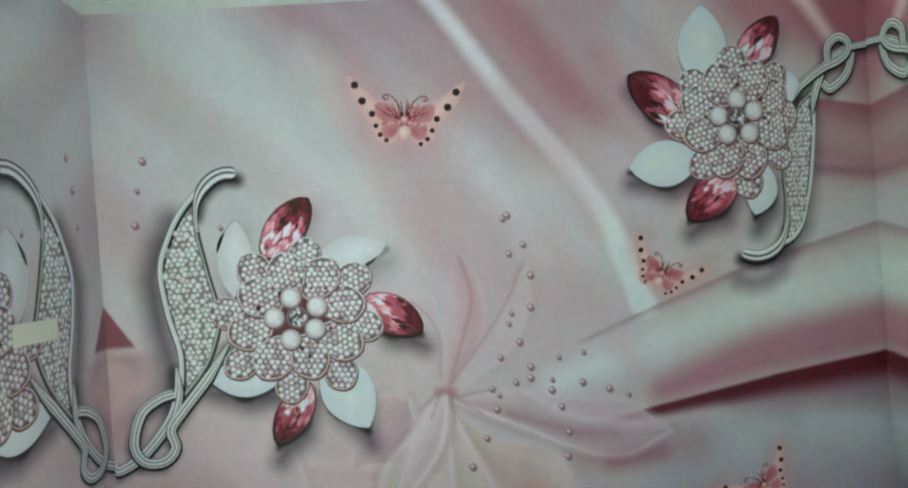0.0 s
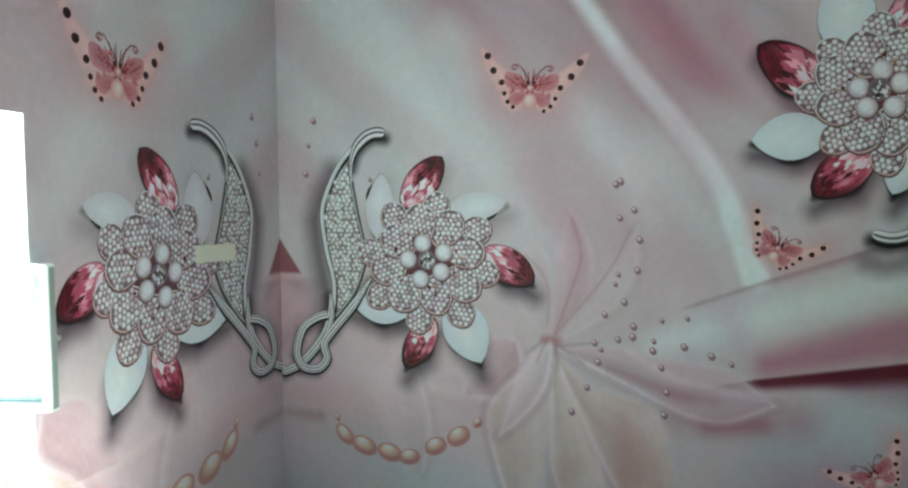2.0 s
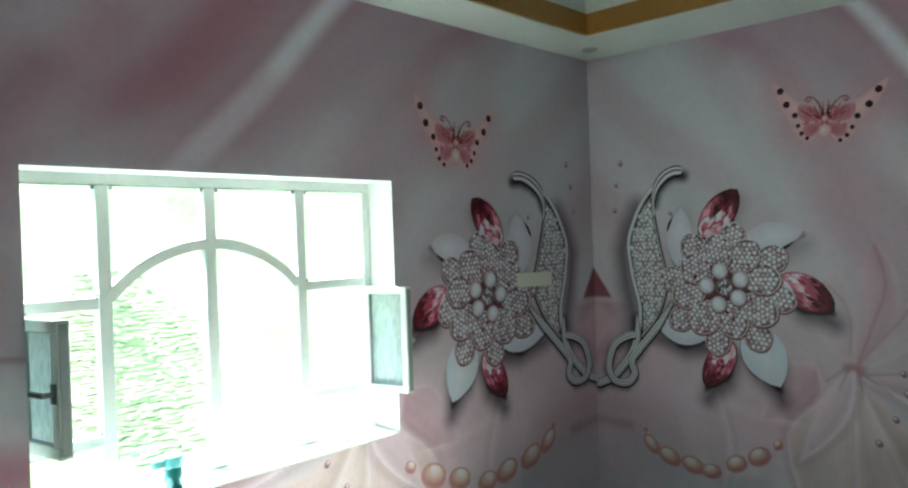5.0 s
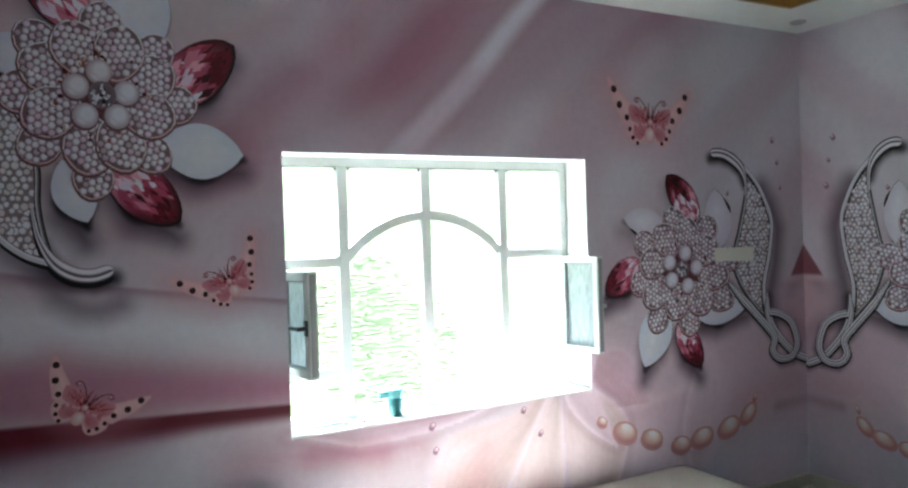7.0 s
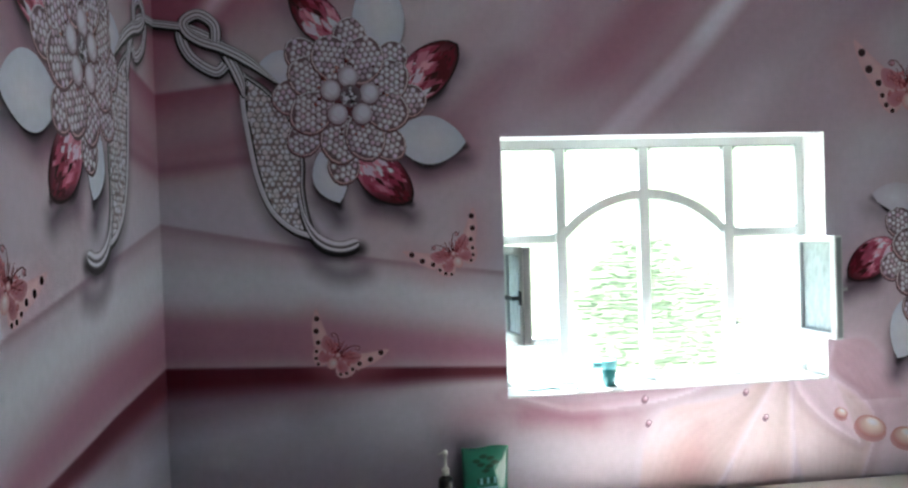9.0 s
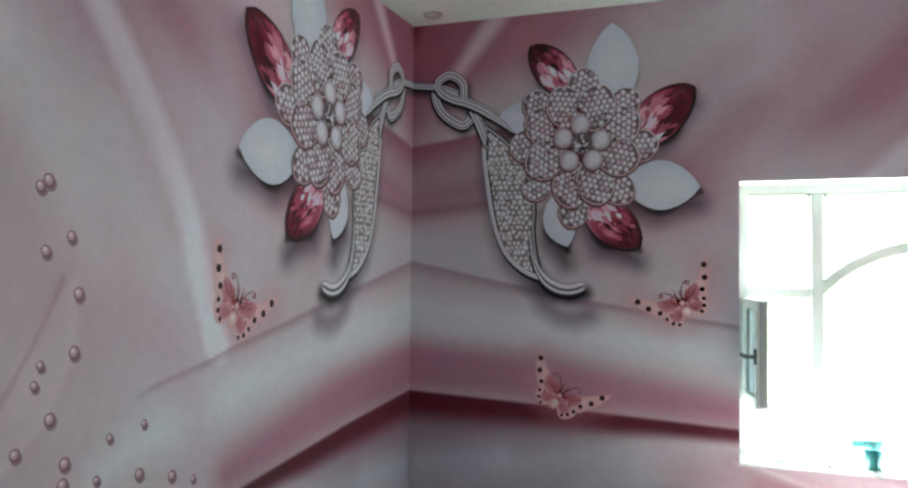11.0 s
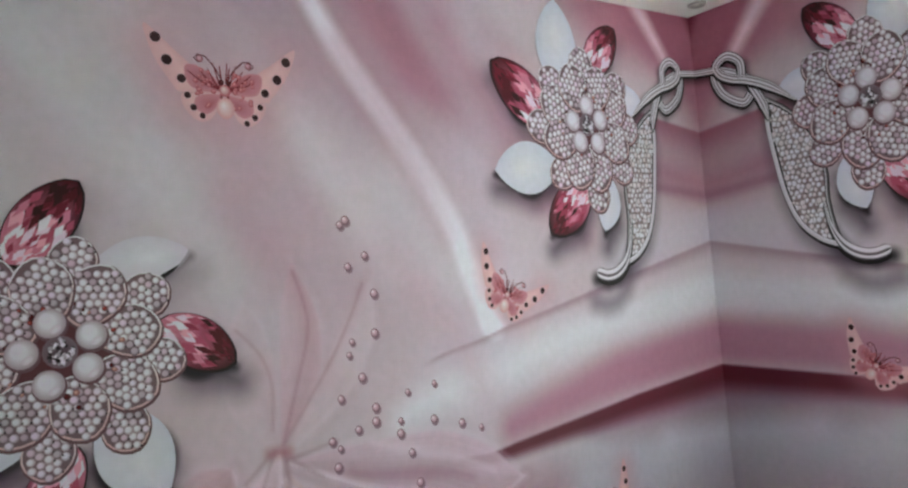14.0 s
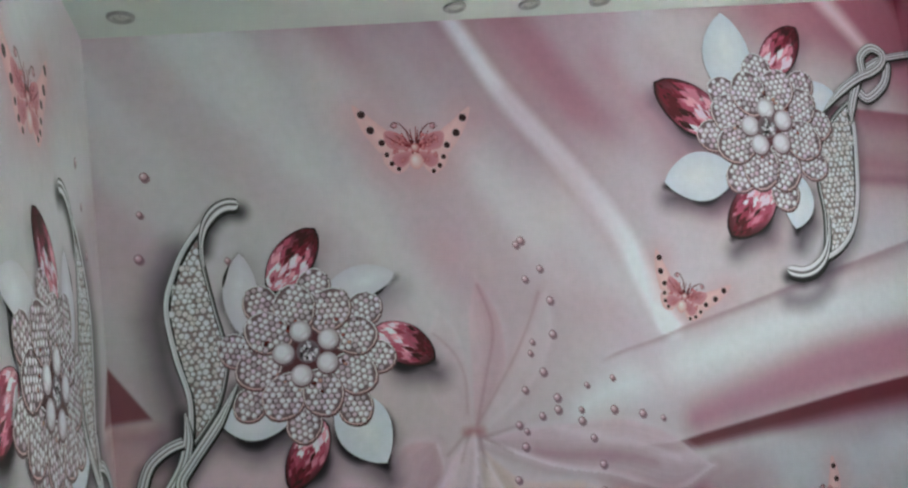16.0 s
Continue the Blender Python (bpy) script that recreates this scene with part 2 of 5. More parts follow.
class Sheet:
    """The soft ground of the print, inked stroke by stroke."""

    def __init__(self, s, z):
        self.s, self.z = s, z
        self.rgb = np.tile(lin((208, 198, 199)), (*s.shape, 1))

    def ink(self, alpha, colour):
        self.rgb += alpha[..., None] * (lin(colour) - self.rgb)

    def stroke(self, pts, width, soft, colour, strength=1.0):
        widths = width if isinstance(width, (list, tuple)) else [width] * len(pts)
        far, _ = reach(self.s, self.z, pts, widths)
        self.ink(strength * (1 - smooth(-soft * 0.5, soft, far)), colour)

    def fold(self, pts, drop, colour, strength=1.0, crisp=0.012, hold=0.0):
        """Ink under a line: crisp above, fading downwards over drop metres."""
        xs, zs = [p[0] for p in pts], [p[1] for p in pts]
        top = np.interp(self.s, xs, zs)
        d = np.interp(self.s, xs, drop)
        ends = smooth(xs[0] - 0.02, xs[0] + 0.12, self.s) * (1 - smooth(xs[-1] - 0.02, xs[-1] + 0.03, self.s))
        under = top - self.z
        self.ink(strength * ends * smooth(-crisp, crisp, under) * (1 - smooth(hold, 1, under / d)), colour)


    def petal(self, one, two, colour, strength, edge):
        """A sheer petal between two lines from its root to its tip: dusky heart, faint ribs, one bright hem."""
        one, two = spline(one, 5), spline(two, 5)
        rim = one + two[::-1]
        xs, zs = [q[0] for q in rim], [q[1] for q in rim]
        near = (self.s > min(xs) - 0.08) & (self.s < max(xs) + 0.08) & (self.z > min(zs) - 0.08) & (self.z < max(zs) + 0.08)
        if not near.any():
            return
        s, z = self.s[near], self.z[near]
        odd = np.zeros(s.shape, bool)
        for (ax, az), (bx, bz) in zip(rim, rim[1:] + rim[:1]):
            if az != bz:
                odd ^= ((az > z) != (bz > z)) & (s < (bx - ax) * (z - az) / (bz - az) + ax)
        far_1, _ = reach(s, z, one, [0.0] * len(one))
        far_2, along = reach(s, z, two, [0.0] * len(two))
        share = far_1 / (far_1 + far_2 + 1e-6)
        soft = np.where(odd, smooth(0.0, 0.02, np.minimum(far_1, far_2)), 0.0)
        rgb = self.rgb[near]

        def lay(alpha, ink):
            nonlocal rgb
            rgb = rgb + alpha[..., None] * (lin(ink) - rgb)
        lay(strength * soft, tuple(c + 12 for c in colour))
        cloud = 0.5 + 0.5 * np.sin(7 * s + 5 * z + 3 * one[0][1]) * np.sin(11 * z - 6 * s + 5 * two[-1][0])
        lay(0.45 * strength * soft * smooth(0.35, 0.95, cloud) * (1 - share), (232, 224, 227))
        lay(0.6 * strength * soft * smooth(0.1, 0.8, share) * (1 - smooth(0.75, 1.0, share)), tuple(c - 22 for c in colour))
        ribs = np.sin(46 * share + 4 * along) * np.sin(23 * share - 2 * along + one[0][0] * 9)
        lay(0.11 * strength * soft * smooth(0.2, 0.9, ribs), (230, 222, 224))
        lay(0.08 * strength * soft * smooth(0.2, 0.9, -ribs), (172, 140, 150))
        lay(0.6 * edge * (1 - smooth(0.0, 0.032, far_2)) * (0.55 + 0.45 * np.sin(5 * along + 1) ** 2), (234, 226, 228))
        lay(0.25 * edge * (1 - smooth(0.0, 0.03, far_1)), (228, 218, 221))
        lay(0.3 * edge * np.where(odd, 0.0, 1 - smooth(0.01, 0.06, far_2)), (168, 134, 146))
        self.rgb[near] = rgb


def ground_of(s, z):
    """Satin drapery in canonical design metres: s from the low brooch's corner, z over the design's base."""
    p = Sheet(s, z)
    wob = 0.015 * np.sin(3.1 * s + 1.7 * z) + 0.01 * np.sin(5.3 * z - 2.2 * s)
    p.s, p.z = s + wob, z + 0.5 * wob
    p.stroke([(1.0, 2.0), (2.1, 1.5)], 0.35, 0.7, (208, 194, 198), 0.8)
    p.stroke([(0.5, 2.6), (0.9, 1.8)], 0.3, 0.5, (206, 206, 205), 0.8)
    p.stroke([(1.25, 3.0), (1.62, 2.62), (2.1, 2.1)], [0.3, 0.16, 0.03], 0.28, (160, 110, 128), 0.8)
    p.stroke([(2.15, 3.0), (2.45, 2.45), (2.9, 1.95)], [0.26, 0.2, 0.06], 0.3, (174, 118, 136), 0.8)
    p.stroke([(2.6, 1.9), (2.75, 1.3), (2.5, 1.0)], 0.12, 0.25, (212, 206, 210), 0.8)
    streak = spline([(1.6, 2.92), (1.95, 2.46), (2.28, 2.0), (2.54, 1.6), (2.68, 1.22)], 4)
    p.stroke(streak, [0.026 + 0.0012 * k for k in range(len(streak))], 0.045, (246, 250, 250), 0.92)
    p.stroke([(2.78, 2.95), (2.7, 2.5), (2.85, 2.1)], [0.04, 0.06, 0.08], 0.14, (206, 200, 203), 0.7)
    p.stroke([(1.95, 2.75), (2.35, 2.25)], 0.02, 0.08, (190, 150, 162), 0.5)
    p.stroke([(3.0, 3.0), (3.4, 2.75), (4.0, 2.62)], [0.1, 0.14, 0.2], 0.2, (186, 130, 144), 0.75)
    p.stroke([(3.72, 2.9), (4.1, 2.35)], 0.2, 0.16, (184, 124, 140), 0.7)
    p.stroke([(4.0, 3.0), (4.0, 2.56)], [0.15, 0.0], 0.05, (146, 70, 88), 0.7)
    p.stroke([(3.5, 2.97), (3.75, 2.52)], [0.035, 0.012], 0.05, (234, 218, 222), 0.85)
    p.s, p.z = s, z
    p.fold([(3.2, 2.34), (3.6, 2.23), (4.0, 2.16)], [0.1, 0.22, 0.3], (164, 98, 118), 0.75)
    p.stroke([(3.55, 1.96), (4.0, 1.86)], 0.06, 0.16, (170, 112, 130), 0.6)
    p.fold([(3.1, 1.95), (3.6, 1.88), (4.0, 1.83)], [0.04, 0.08, 0.1], (150, 96, 114), 0.5, 0.03)
    p.stroke([(4.0, 1.64), (3.3, 1.5)], 0.07, 0.12, (210, 208, 212), 0.6)
    p.fold([(2.3, 1.05), (2.7, 1.2), (3.3, 1.405), (3.96, 1.568), (4.05, 1.58)], [0.03, 0.05, 0.07, 0.1, 0.1], (168, 142, 152), 0.65, 0.008)
    p.stroke([(4.0, 1.3), (3.3, 1.2), (2.6, 0.98), (2.2, 0.86)], [0.09, 0.07, 0.05, 0.03], 0.12, (224, 225, 225), 0.85)
    p.stroke([(4.0, 1.03), (3.3, 0.93), (2.75, 0.78)], [0.1, 0.08, 0.04], 0.1, (186, 144, 158), 0.85)
    p.stroke([(4.0, 0.5), (3.2, 0.42), (2.8, 0.3)], [0.2, 0.2, 0.1], 0.25, (202, 203, 206), 0.8)
    p.fold([(3.0, 0.74), (3.37, 0.815), (3.96, 0.893), (4.05, 0.895)], [0.1, 0.3, 0.55, 0.55], (156, 118, 136), 0.6, 0.008, 0.2)
    p.fold([(2.42, 0.64), (2.69, 0.7), (3.37, 0.815), (3.96, 0.893), (4.05, 0.895)], [0.04, 0.08, 0.15, 0.21, 0.22], (122, 46, 66), 0.95, 0.008, 0.3)
    p.stroke([(3.9, 0.52), (3.55, 0.56)], 0.03, 0.12, (216, 216, 220), 0.7)
    p.stroke([(2.9, 0.05), (4.0, 0.1)], 0.15, 0.3, (176, 158, 168), 0.7)
    # under the low brooch
    p.stroke([(0.0, 0.9), (0.4, 0.75), (1.3, 0.62)], 0.2, 0.3, (218, 200, 204), 0.75)
    p.stroke([(0.1, 0.5), (1.3, 0.45)], 0.06, 0.16, (214, 190, 194), 0.75)
    p.stroke([(0.0, 0.36), (0.25, 0.35)], 0.015, 0.05, (170, 138, 148), 0.6)
    p.stroke([(0.35, 0.72), (0.55, 0.45)], 0.05, 0.1, (208, 188, 190), 0.6)
    p.stroke([(0.0, 0.0), (1.5, 0.0)], 0.12, 0.2, (212, 214, 218), 0.9)
    p.stroke([(2.3, 0.46), (2.9, 0.49)], [0.01, 0.05], 0.14, (170, 116, 128), 0.4)
    p.ink(0.55 * (1 - smooth(0.55, 0.95, z)) * (1 - smooth(1.2, 1.6, s)) * (0.6 + 0.4 * np.sin(5 * s + 8 * z)), (226, 214, 218))
    # soft parallel folds of the satin
    across = 0.8 * s + 0.6 * z + 0.05 * np.sin(2.3 * s - 1.9 * z)
    mask = smooth(0.95, 1.5, z) * (1 - smooth(2.5, 2.9, s - 0.35 * (z - 1.5)))
    p.ink(0.45 * mask * smooth(0.1, 0.9, 0.5 + 0.5 * np.sin(9.5 * across + 1.2 * np.sin(1.7 * s))), (216, 214, 216))
    p.ink(0.35 * mask * smooth(0.3, 1.0, 0.5 + 0.5 * np.sin(9.5 * across + 3.3 + 0.8 * np.sin(2.9 * z))), (198, 178, 185))
    for k, (s0, z0, w, col, q) in enumerate(((0.75, 2.75, 0.05, (190, 184, 188), 0.3), (1.05, 2.6, 0.06, (214, 214, 214), 0.35), (1.3, 2.2, 0.08, (196, 172, 180), 0.4), (1.75, 2.2, 0.05, (222, 214, 217), 0.4), (1.5, 1.75, 0.07, (202, 180, 188), 0.35), (2.05, 2.35, 0.03, (196, 156, 168), 0.35), (2.55, 2.5, 0.03, (196, 150, 163), 0.4), (2.75, 2.3, 0.03, (150, 92, 112), 0.35), (0.5, 2.1, 0.07, (196, 190, 195), 0.3), (2.2, 1.6, 0.06, (206, 184, 191), 0.4))):
        p.stroke([(s0, z0), (s0 + 0.25, z0 - 0.36), (s0 + 0.42, z0 - 0.7)], [w * 0.5, w, w * 0.4], 0.14, col, q)
    # sheer lily: hanging veil, raised petals behind, then the petals that fall forward
    p.stroke(spline([(0.75, 0.62), (1.08, 0.55), (1.42, 0.52)], 4), 0.022, 0.035, (226, 212, 212), 0.55)
    p.petal([(1.44, 0.86), (1.3, 0.86), (1.2, 0.7), (1.14, 0.53)], [(1.46, 0.84), (1.48, 0.7), (1.42, 0.54)], (200, 174, 180), 0.6, 0.5)
    p.petal([(0.72, 0.78), (0.62, 0.55), (0.66, 0.3), (0.78, 0.06)], [(0.82, 0.78), (0.92, 0.5), (0.95, 0.3), (0.9, 0.06)], (214, 200, 202), 0.4, 0.45)
    p.petal([(1.6, 0.86), (1.44, 1.06), (1.44, 1.28), (1.53, 1.44)], [(1.64, 0.86), (1.66, 1.1), (1.62, 1.32), (1.53, 1.44)], (214, 196, 200), 0.22, 0.15)
    p.petal([(1.64, 0.88), (1.66, 1.15), (1.68, 1.4), (1.75, 1.58)], [(1.66, 0.88), (1.84, 1.1), (1.86, 1.35), (1.75, 1.58)], (206, 176, 184), 0.36, 0.2)
    p.petal([(1.66, 0.86), (1.82, 1.1), (1.96, 1.32), (2.1, 1.48)], [(1.7, 0.86), (1.98, 1.04), (2.1, 1.26), (2.1, 1.48)], (216, 204, 206), 0.3, 0.25)
    p.petal([(1.68, 0.83), (2.02, 0.84), (2.24, 0.79), (2.45, 0.76), (2.63, 0.71), (2.79, 0.57)], [(1.68, 0.81), (2.03, 0.64), (2.25, 0.53), (2.42, 0.47), (2.58, 0.47), (2.79, 0.57)], (202, 182, 188), 0.7, 0.9)
    p.stroke([(2.46, 0.43), (2.72, 0.46)], 0.02, 0.07, (172, 120, 132), 0.5)
    p.petal([(1.67, 0.8), (1.86, 0.62), (2.12, 0.56), (2.25, 0.42), (2.3, 0.12)], [(1.66, 0.76), (1.78, 0.5), (1.92, 0.2), (2.06, -0.05)], (206, 188, 182), 0.65, 0.8)
    p.petal([(1.66, 0.78), (1.8, 0.5), (1.92, 0.2), (1.96, -0.08)], [(1.64, 0.76), (1.63, 0.4), (1.64, 0.15), (1.72, -0.08)], (214, 200, 194), 0.65, 0.7)
    p.petal([(1.62, 0.78), (1.64, 0.4), (1.6, 0.12), (1.5, -0.08)], [(1.5, 0.7), (1.28, 0.46), (1.34, 0.1), (1.42, -0.08)], (210, 196, 190), 0.6, 0.8)
    p.petal([(1.64, 0.86), (1.49, 0.74), (1.39, 0.5), (1.34, 0.3)], [(1.65, 0.85), (1.62, 0.62), (1.5, 0.44), (1.34, 0.3)], (216, 200, 204), 0.75, 0.9)
    p.stroke([(2.05, 0.82), (2.3, 0.68), (2.62, 0.62)], [0.004, 0.012, 0.003], 0.03, (226, 216, 218), 0.5)
    p.stroke([(1.95, 0.73), (2.3, 0.6), (2.5, 0.58)], [0.004, 0.02, 0.003], 0.05, (176, 140, 150), 0.45)
    p.stroke([(2.02, 0.45), (2.06, 0.2), (2.02, 0.0)], [0.01, 0.05, 0.01], 0.07, (196, 160, 160), 0.3)
    for pts, k in (([(1.66, 0.89), (1.74, 1.11), (1.8, 1.29), (1.79, 1.41), (1.75, 1.53)], 0.6), ([(1.67, 0.9), (1.79, 1.04), (1.91, 1.19), (2.0, 1.33), (2.06, 1.46)], 0.6), ([(1.62, 0.95), (1.63, 1.11), (1.59, 1.23), (1.5, 1.33)], 0.4)):
        p.stroke(spline(pts, 4), 0.001, 0.013, (160, 116, 126), 0.75 * k)
        p.stroke(spline(pts, 4), 0.012, 0.05, (196, 164, 172), 0.4 * k)
    for a, b, c, d in ((1.60, 0.86, 1.5, 0.78), (1.62, 0.87, 1.56, 0.74), (1.66, 0.86, 1.68, 0.7), (1.68, 0.83, 1.9, 0.86), (1.7, 0.82, 1.82, 0.74)):
        p.stroke([(a, b), (c, d)], [0.006, 0.001], 0.014, (150, 112, 120), 0.35)
    p.stroke([(1.6, 0.87), (1.68, 0.86)], 0.012, 0.03, (186, 140, 140), 0.6)
    p.stroke([(1.75, 0.18), (1.62, 0.02)], 0.02, 0.1, (190, 140, 142), 0.25)
    p.stroke([(2.1, 0.3), (2.2, 0.05)], 0.05, 0.1, (200, 162, 154), 0.3)
    return p


# the low brooch and the high brooch: flower centre at 0, 0, metres along and up
LOW = dict(
    outer=[(-0.44, 0.655), (-0.525, 0.56), (-0.59, 0.447), (-0.645, 0.28), (-0.622, 0.06), (-0.575, -0.15), (-0.592, -0.361)],
    inner=[(-0.44, 0.658), (-0.462, 0.512), (-0.423, 0.268), (-0.382, 0.077), (-0.384, -0.028), (-0.453, -0.202), (-0.586, -0.361)],
    hook=[(-0.455, 0.45), (-0.458, 0.56), (-0.43, 0.645), (-0.375, 0.705), (-0.312, 0.732), (-0.25, 0.728)],
    stems=[
        [(-0.6, -0.2), (-0.6, -0.33), (-0.65, -0.46), (-0.78, -0.612), (-0.9, -0.68), (-0.93, -0.66)],
        [(-0.341, -0.106), (-0.45, -0.26), (-0.587, -0.42), (-0.646, -0.503), (-0.629, -0.591), (-0.687, -0.654), (-0.781, -0.648), (-0.826, -0.56), (-0.784, -0.417), (-0.7, -0.35), (-0.622, -0.326)],
    ],
    gems=[(-0.142, 0.306, 0.087, 0.581, 0.1), (0.33, 0.07, 0.605, -0.115, 0.1), (0.038, -0.33, -0.136, -0.615, 0.09)],
    leaves=[(-0.30, 0.12, -0.272, 0.498, 0.085), (0.1, 0.27, 0.46, 0.325, 0.085), (0.13, -0.2, 0.311, -0.575, 0.13), (-0.1, -0.3, -0.45, -0.265, 0.09)],
    petals=[(-0.188, 0.238), (-0.046, 0.228), (0.052, 0.294), (0.128, 0.2), (0.274, 0.164), (-0.191, 0.118), (0.246, 0.055), (-0.328, 0.042), (0.321, -0.064), (-0.258, -0.054), (0.225, -0.14), (-0.279, -0.201), (-0.136, -0.209), (0.05, -0.217), (0.188, -0.275), (-0.05, -0.32)],
    pearls=[(-0.026, 0.099), (0.099, 0.047), (-0.113, 0.006), (0.083, -0.063), (-0.04, -0.106)],
)
HIGH = dict(
    outer=[(0.53, 0.11), (0.538, -0.02), (0.517, -0.183), (0.477, -0.386), (0.413, -0.532), (0.311, -0.623), (0.202, -0.664)],
    inner=[(0.53, 0.11), (0.405, 0.02), (0.292, -0.12), (0.25, -0.286), (0.252, -0.436), (0.232, -0.566), (0.202, -0.664)],
    hook=[(0.275, -0.45), (0.255, -0.56), (0.205, -0.655), (0.135, -0.705), (0.058, -0.717), (-0.018, -0.695)],
    stems=[
        [(0.53, 0.0), (0.547, 0.08), (0.596, 0.179), (0.644, 0.249), (0.789, 0.316), (0.827, 0.288), (0.782, 0.19), (0.668, 0.12), (0.615, 0.152)],
        [(0.362, 0.067), (0.51, 0.174), (0.627, 0.232), (0.72, 0.26), (0.79, 0.30), (0.809, 0.352), (0.74, 0.386), (0.664, 0.337), (0.66, 0.25)],
        [(0.83, 0.33), (0.96, 0.344)],
    ],
    gems=[(0.03, 0.25, 0.275, 0.5, 0.1), (-0.22, -0.02, -0.555, 0.245, 0.118), (-0.01, -0.27, -0.29, -0.5, 0.11)],
    leaves=[(-0.16, 0.14, -0.147, 0.585, 0.132), (-0.2, -0.2, -0.59, -0.226, 0.118), (0.16, -0.26, 0.071, -0.505, 0.085), (0.2, 0.13, 0.455, 0.15, 0.08)],
    petals=[(-0.204, 0.177), (-0.078, 0.188), (-0.004, 0.27), (0.088, 0.19), (0.227, 0.193), (0.208, 0.1), (-0.204, 0.077), (-0.289, -0.025), (-0.197, -0.08), (-0.178, -0.22), (-0.072, -0.211), (0.061, -0.22), (0.287, 0.002), (0.209, -0.079), (0.226, -0.19), (0.041, -0.318)],
    pearls=[(0.009, 0.092), (0.097, 0.029), (-0.094, 0.013), (-0.056, -0.083), (0.066, -0.084)],
)


def ink_brooch_ground(p, design, at):
    """The dark drop of the printed brooch on the satin behind it (part of the print on all walls alike)."""
    s0, z0, ks, kz = at[:4]
    kl, kr = at[4:] or (ks, ks)
    put = lambda a, b: (s0 + a * (ks + (kl - ks) * min(1.0, max(0.0, -a - 0.2) / 0.25) if a < 0 else ks + (kr - ks) * min(1.0, max(0.0, a - 0.2) / 0.25)), z0 + kz * b)  # noqa: E731
    away = -1 if design is LOW else 1
    p.stroke([put(a + 0.05 * (away if design is LOW else -0.4), b - 0.05) for a, b in design["outer"][1:]], 0.02, 0.12 if design is LOW else 0.08, (84, 74, 86), 0.75 if design is LOW else 0.6)
    p.stroke([put(a, b - 0.035) for a, b in design["hook"][1:]], 0.02, 0.045, (34, 30, 36), 0.9)
    if design is HIGH:
        p.stroke([put(a - 0.02, b - 0.14) for a, b in design["hook"][1:]], 0.03, 0.07, (128, 116, 128), 0.6)
    for way in design["stems"]:
        p.stroke([put(a - 0.01, b - 0.025) for a, b in way], 0.014, 0.05, (54, 48, 56), 0.8)
    for a, b, c, d, w in design["gems"] + design["leaves"]:
        m = ((a + c) / 2, (b + d) / 2)
        low = b < 0.05 or d < 0.05
        p.stroke([put(a + 0.02, b - 0.09), put(m[0] + 0.02, m[1] - 0.09), put(c + 0.01, d - 0.08)], [0.01, 0.55 * w, 0.01], 0.10, (94, 82, 94), 0.85 if low else 0.35)
        p.stroke([put(a + 0.0, b - 0.03), put(m[0], m[1] - 0.032), put(c, d - 0.022)], [0.01, 0.85 * w, 0.005], 0.025, (44, 38, 46), 0.95 if low else 0.5)


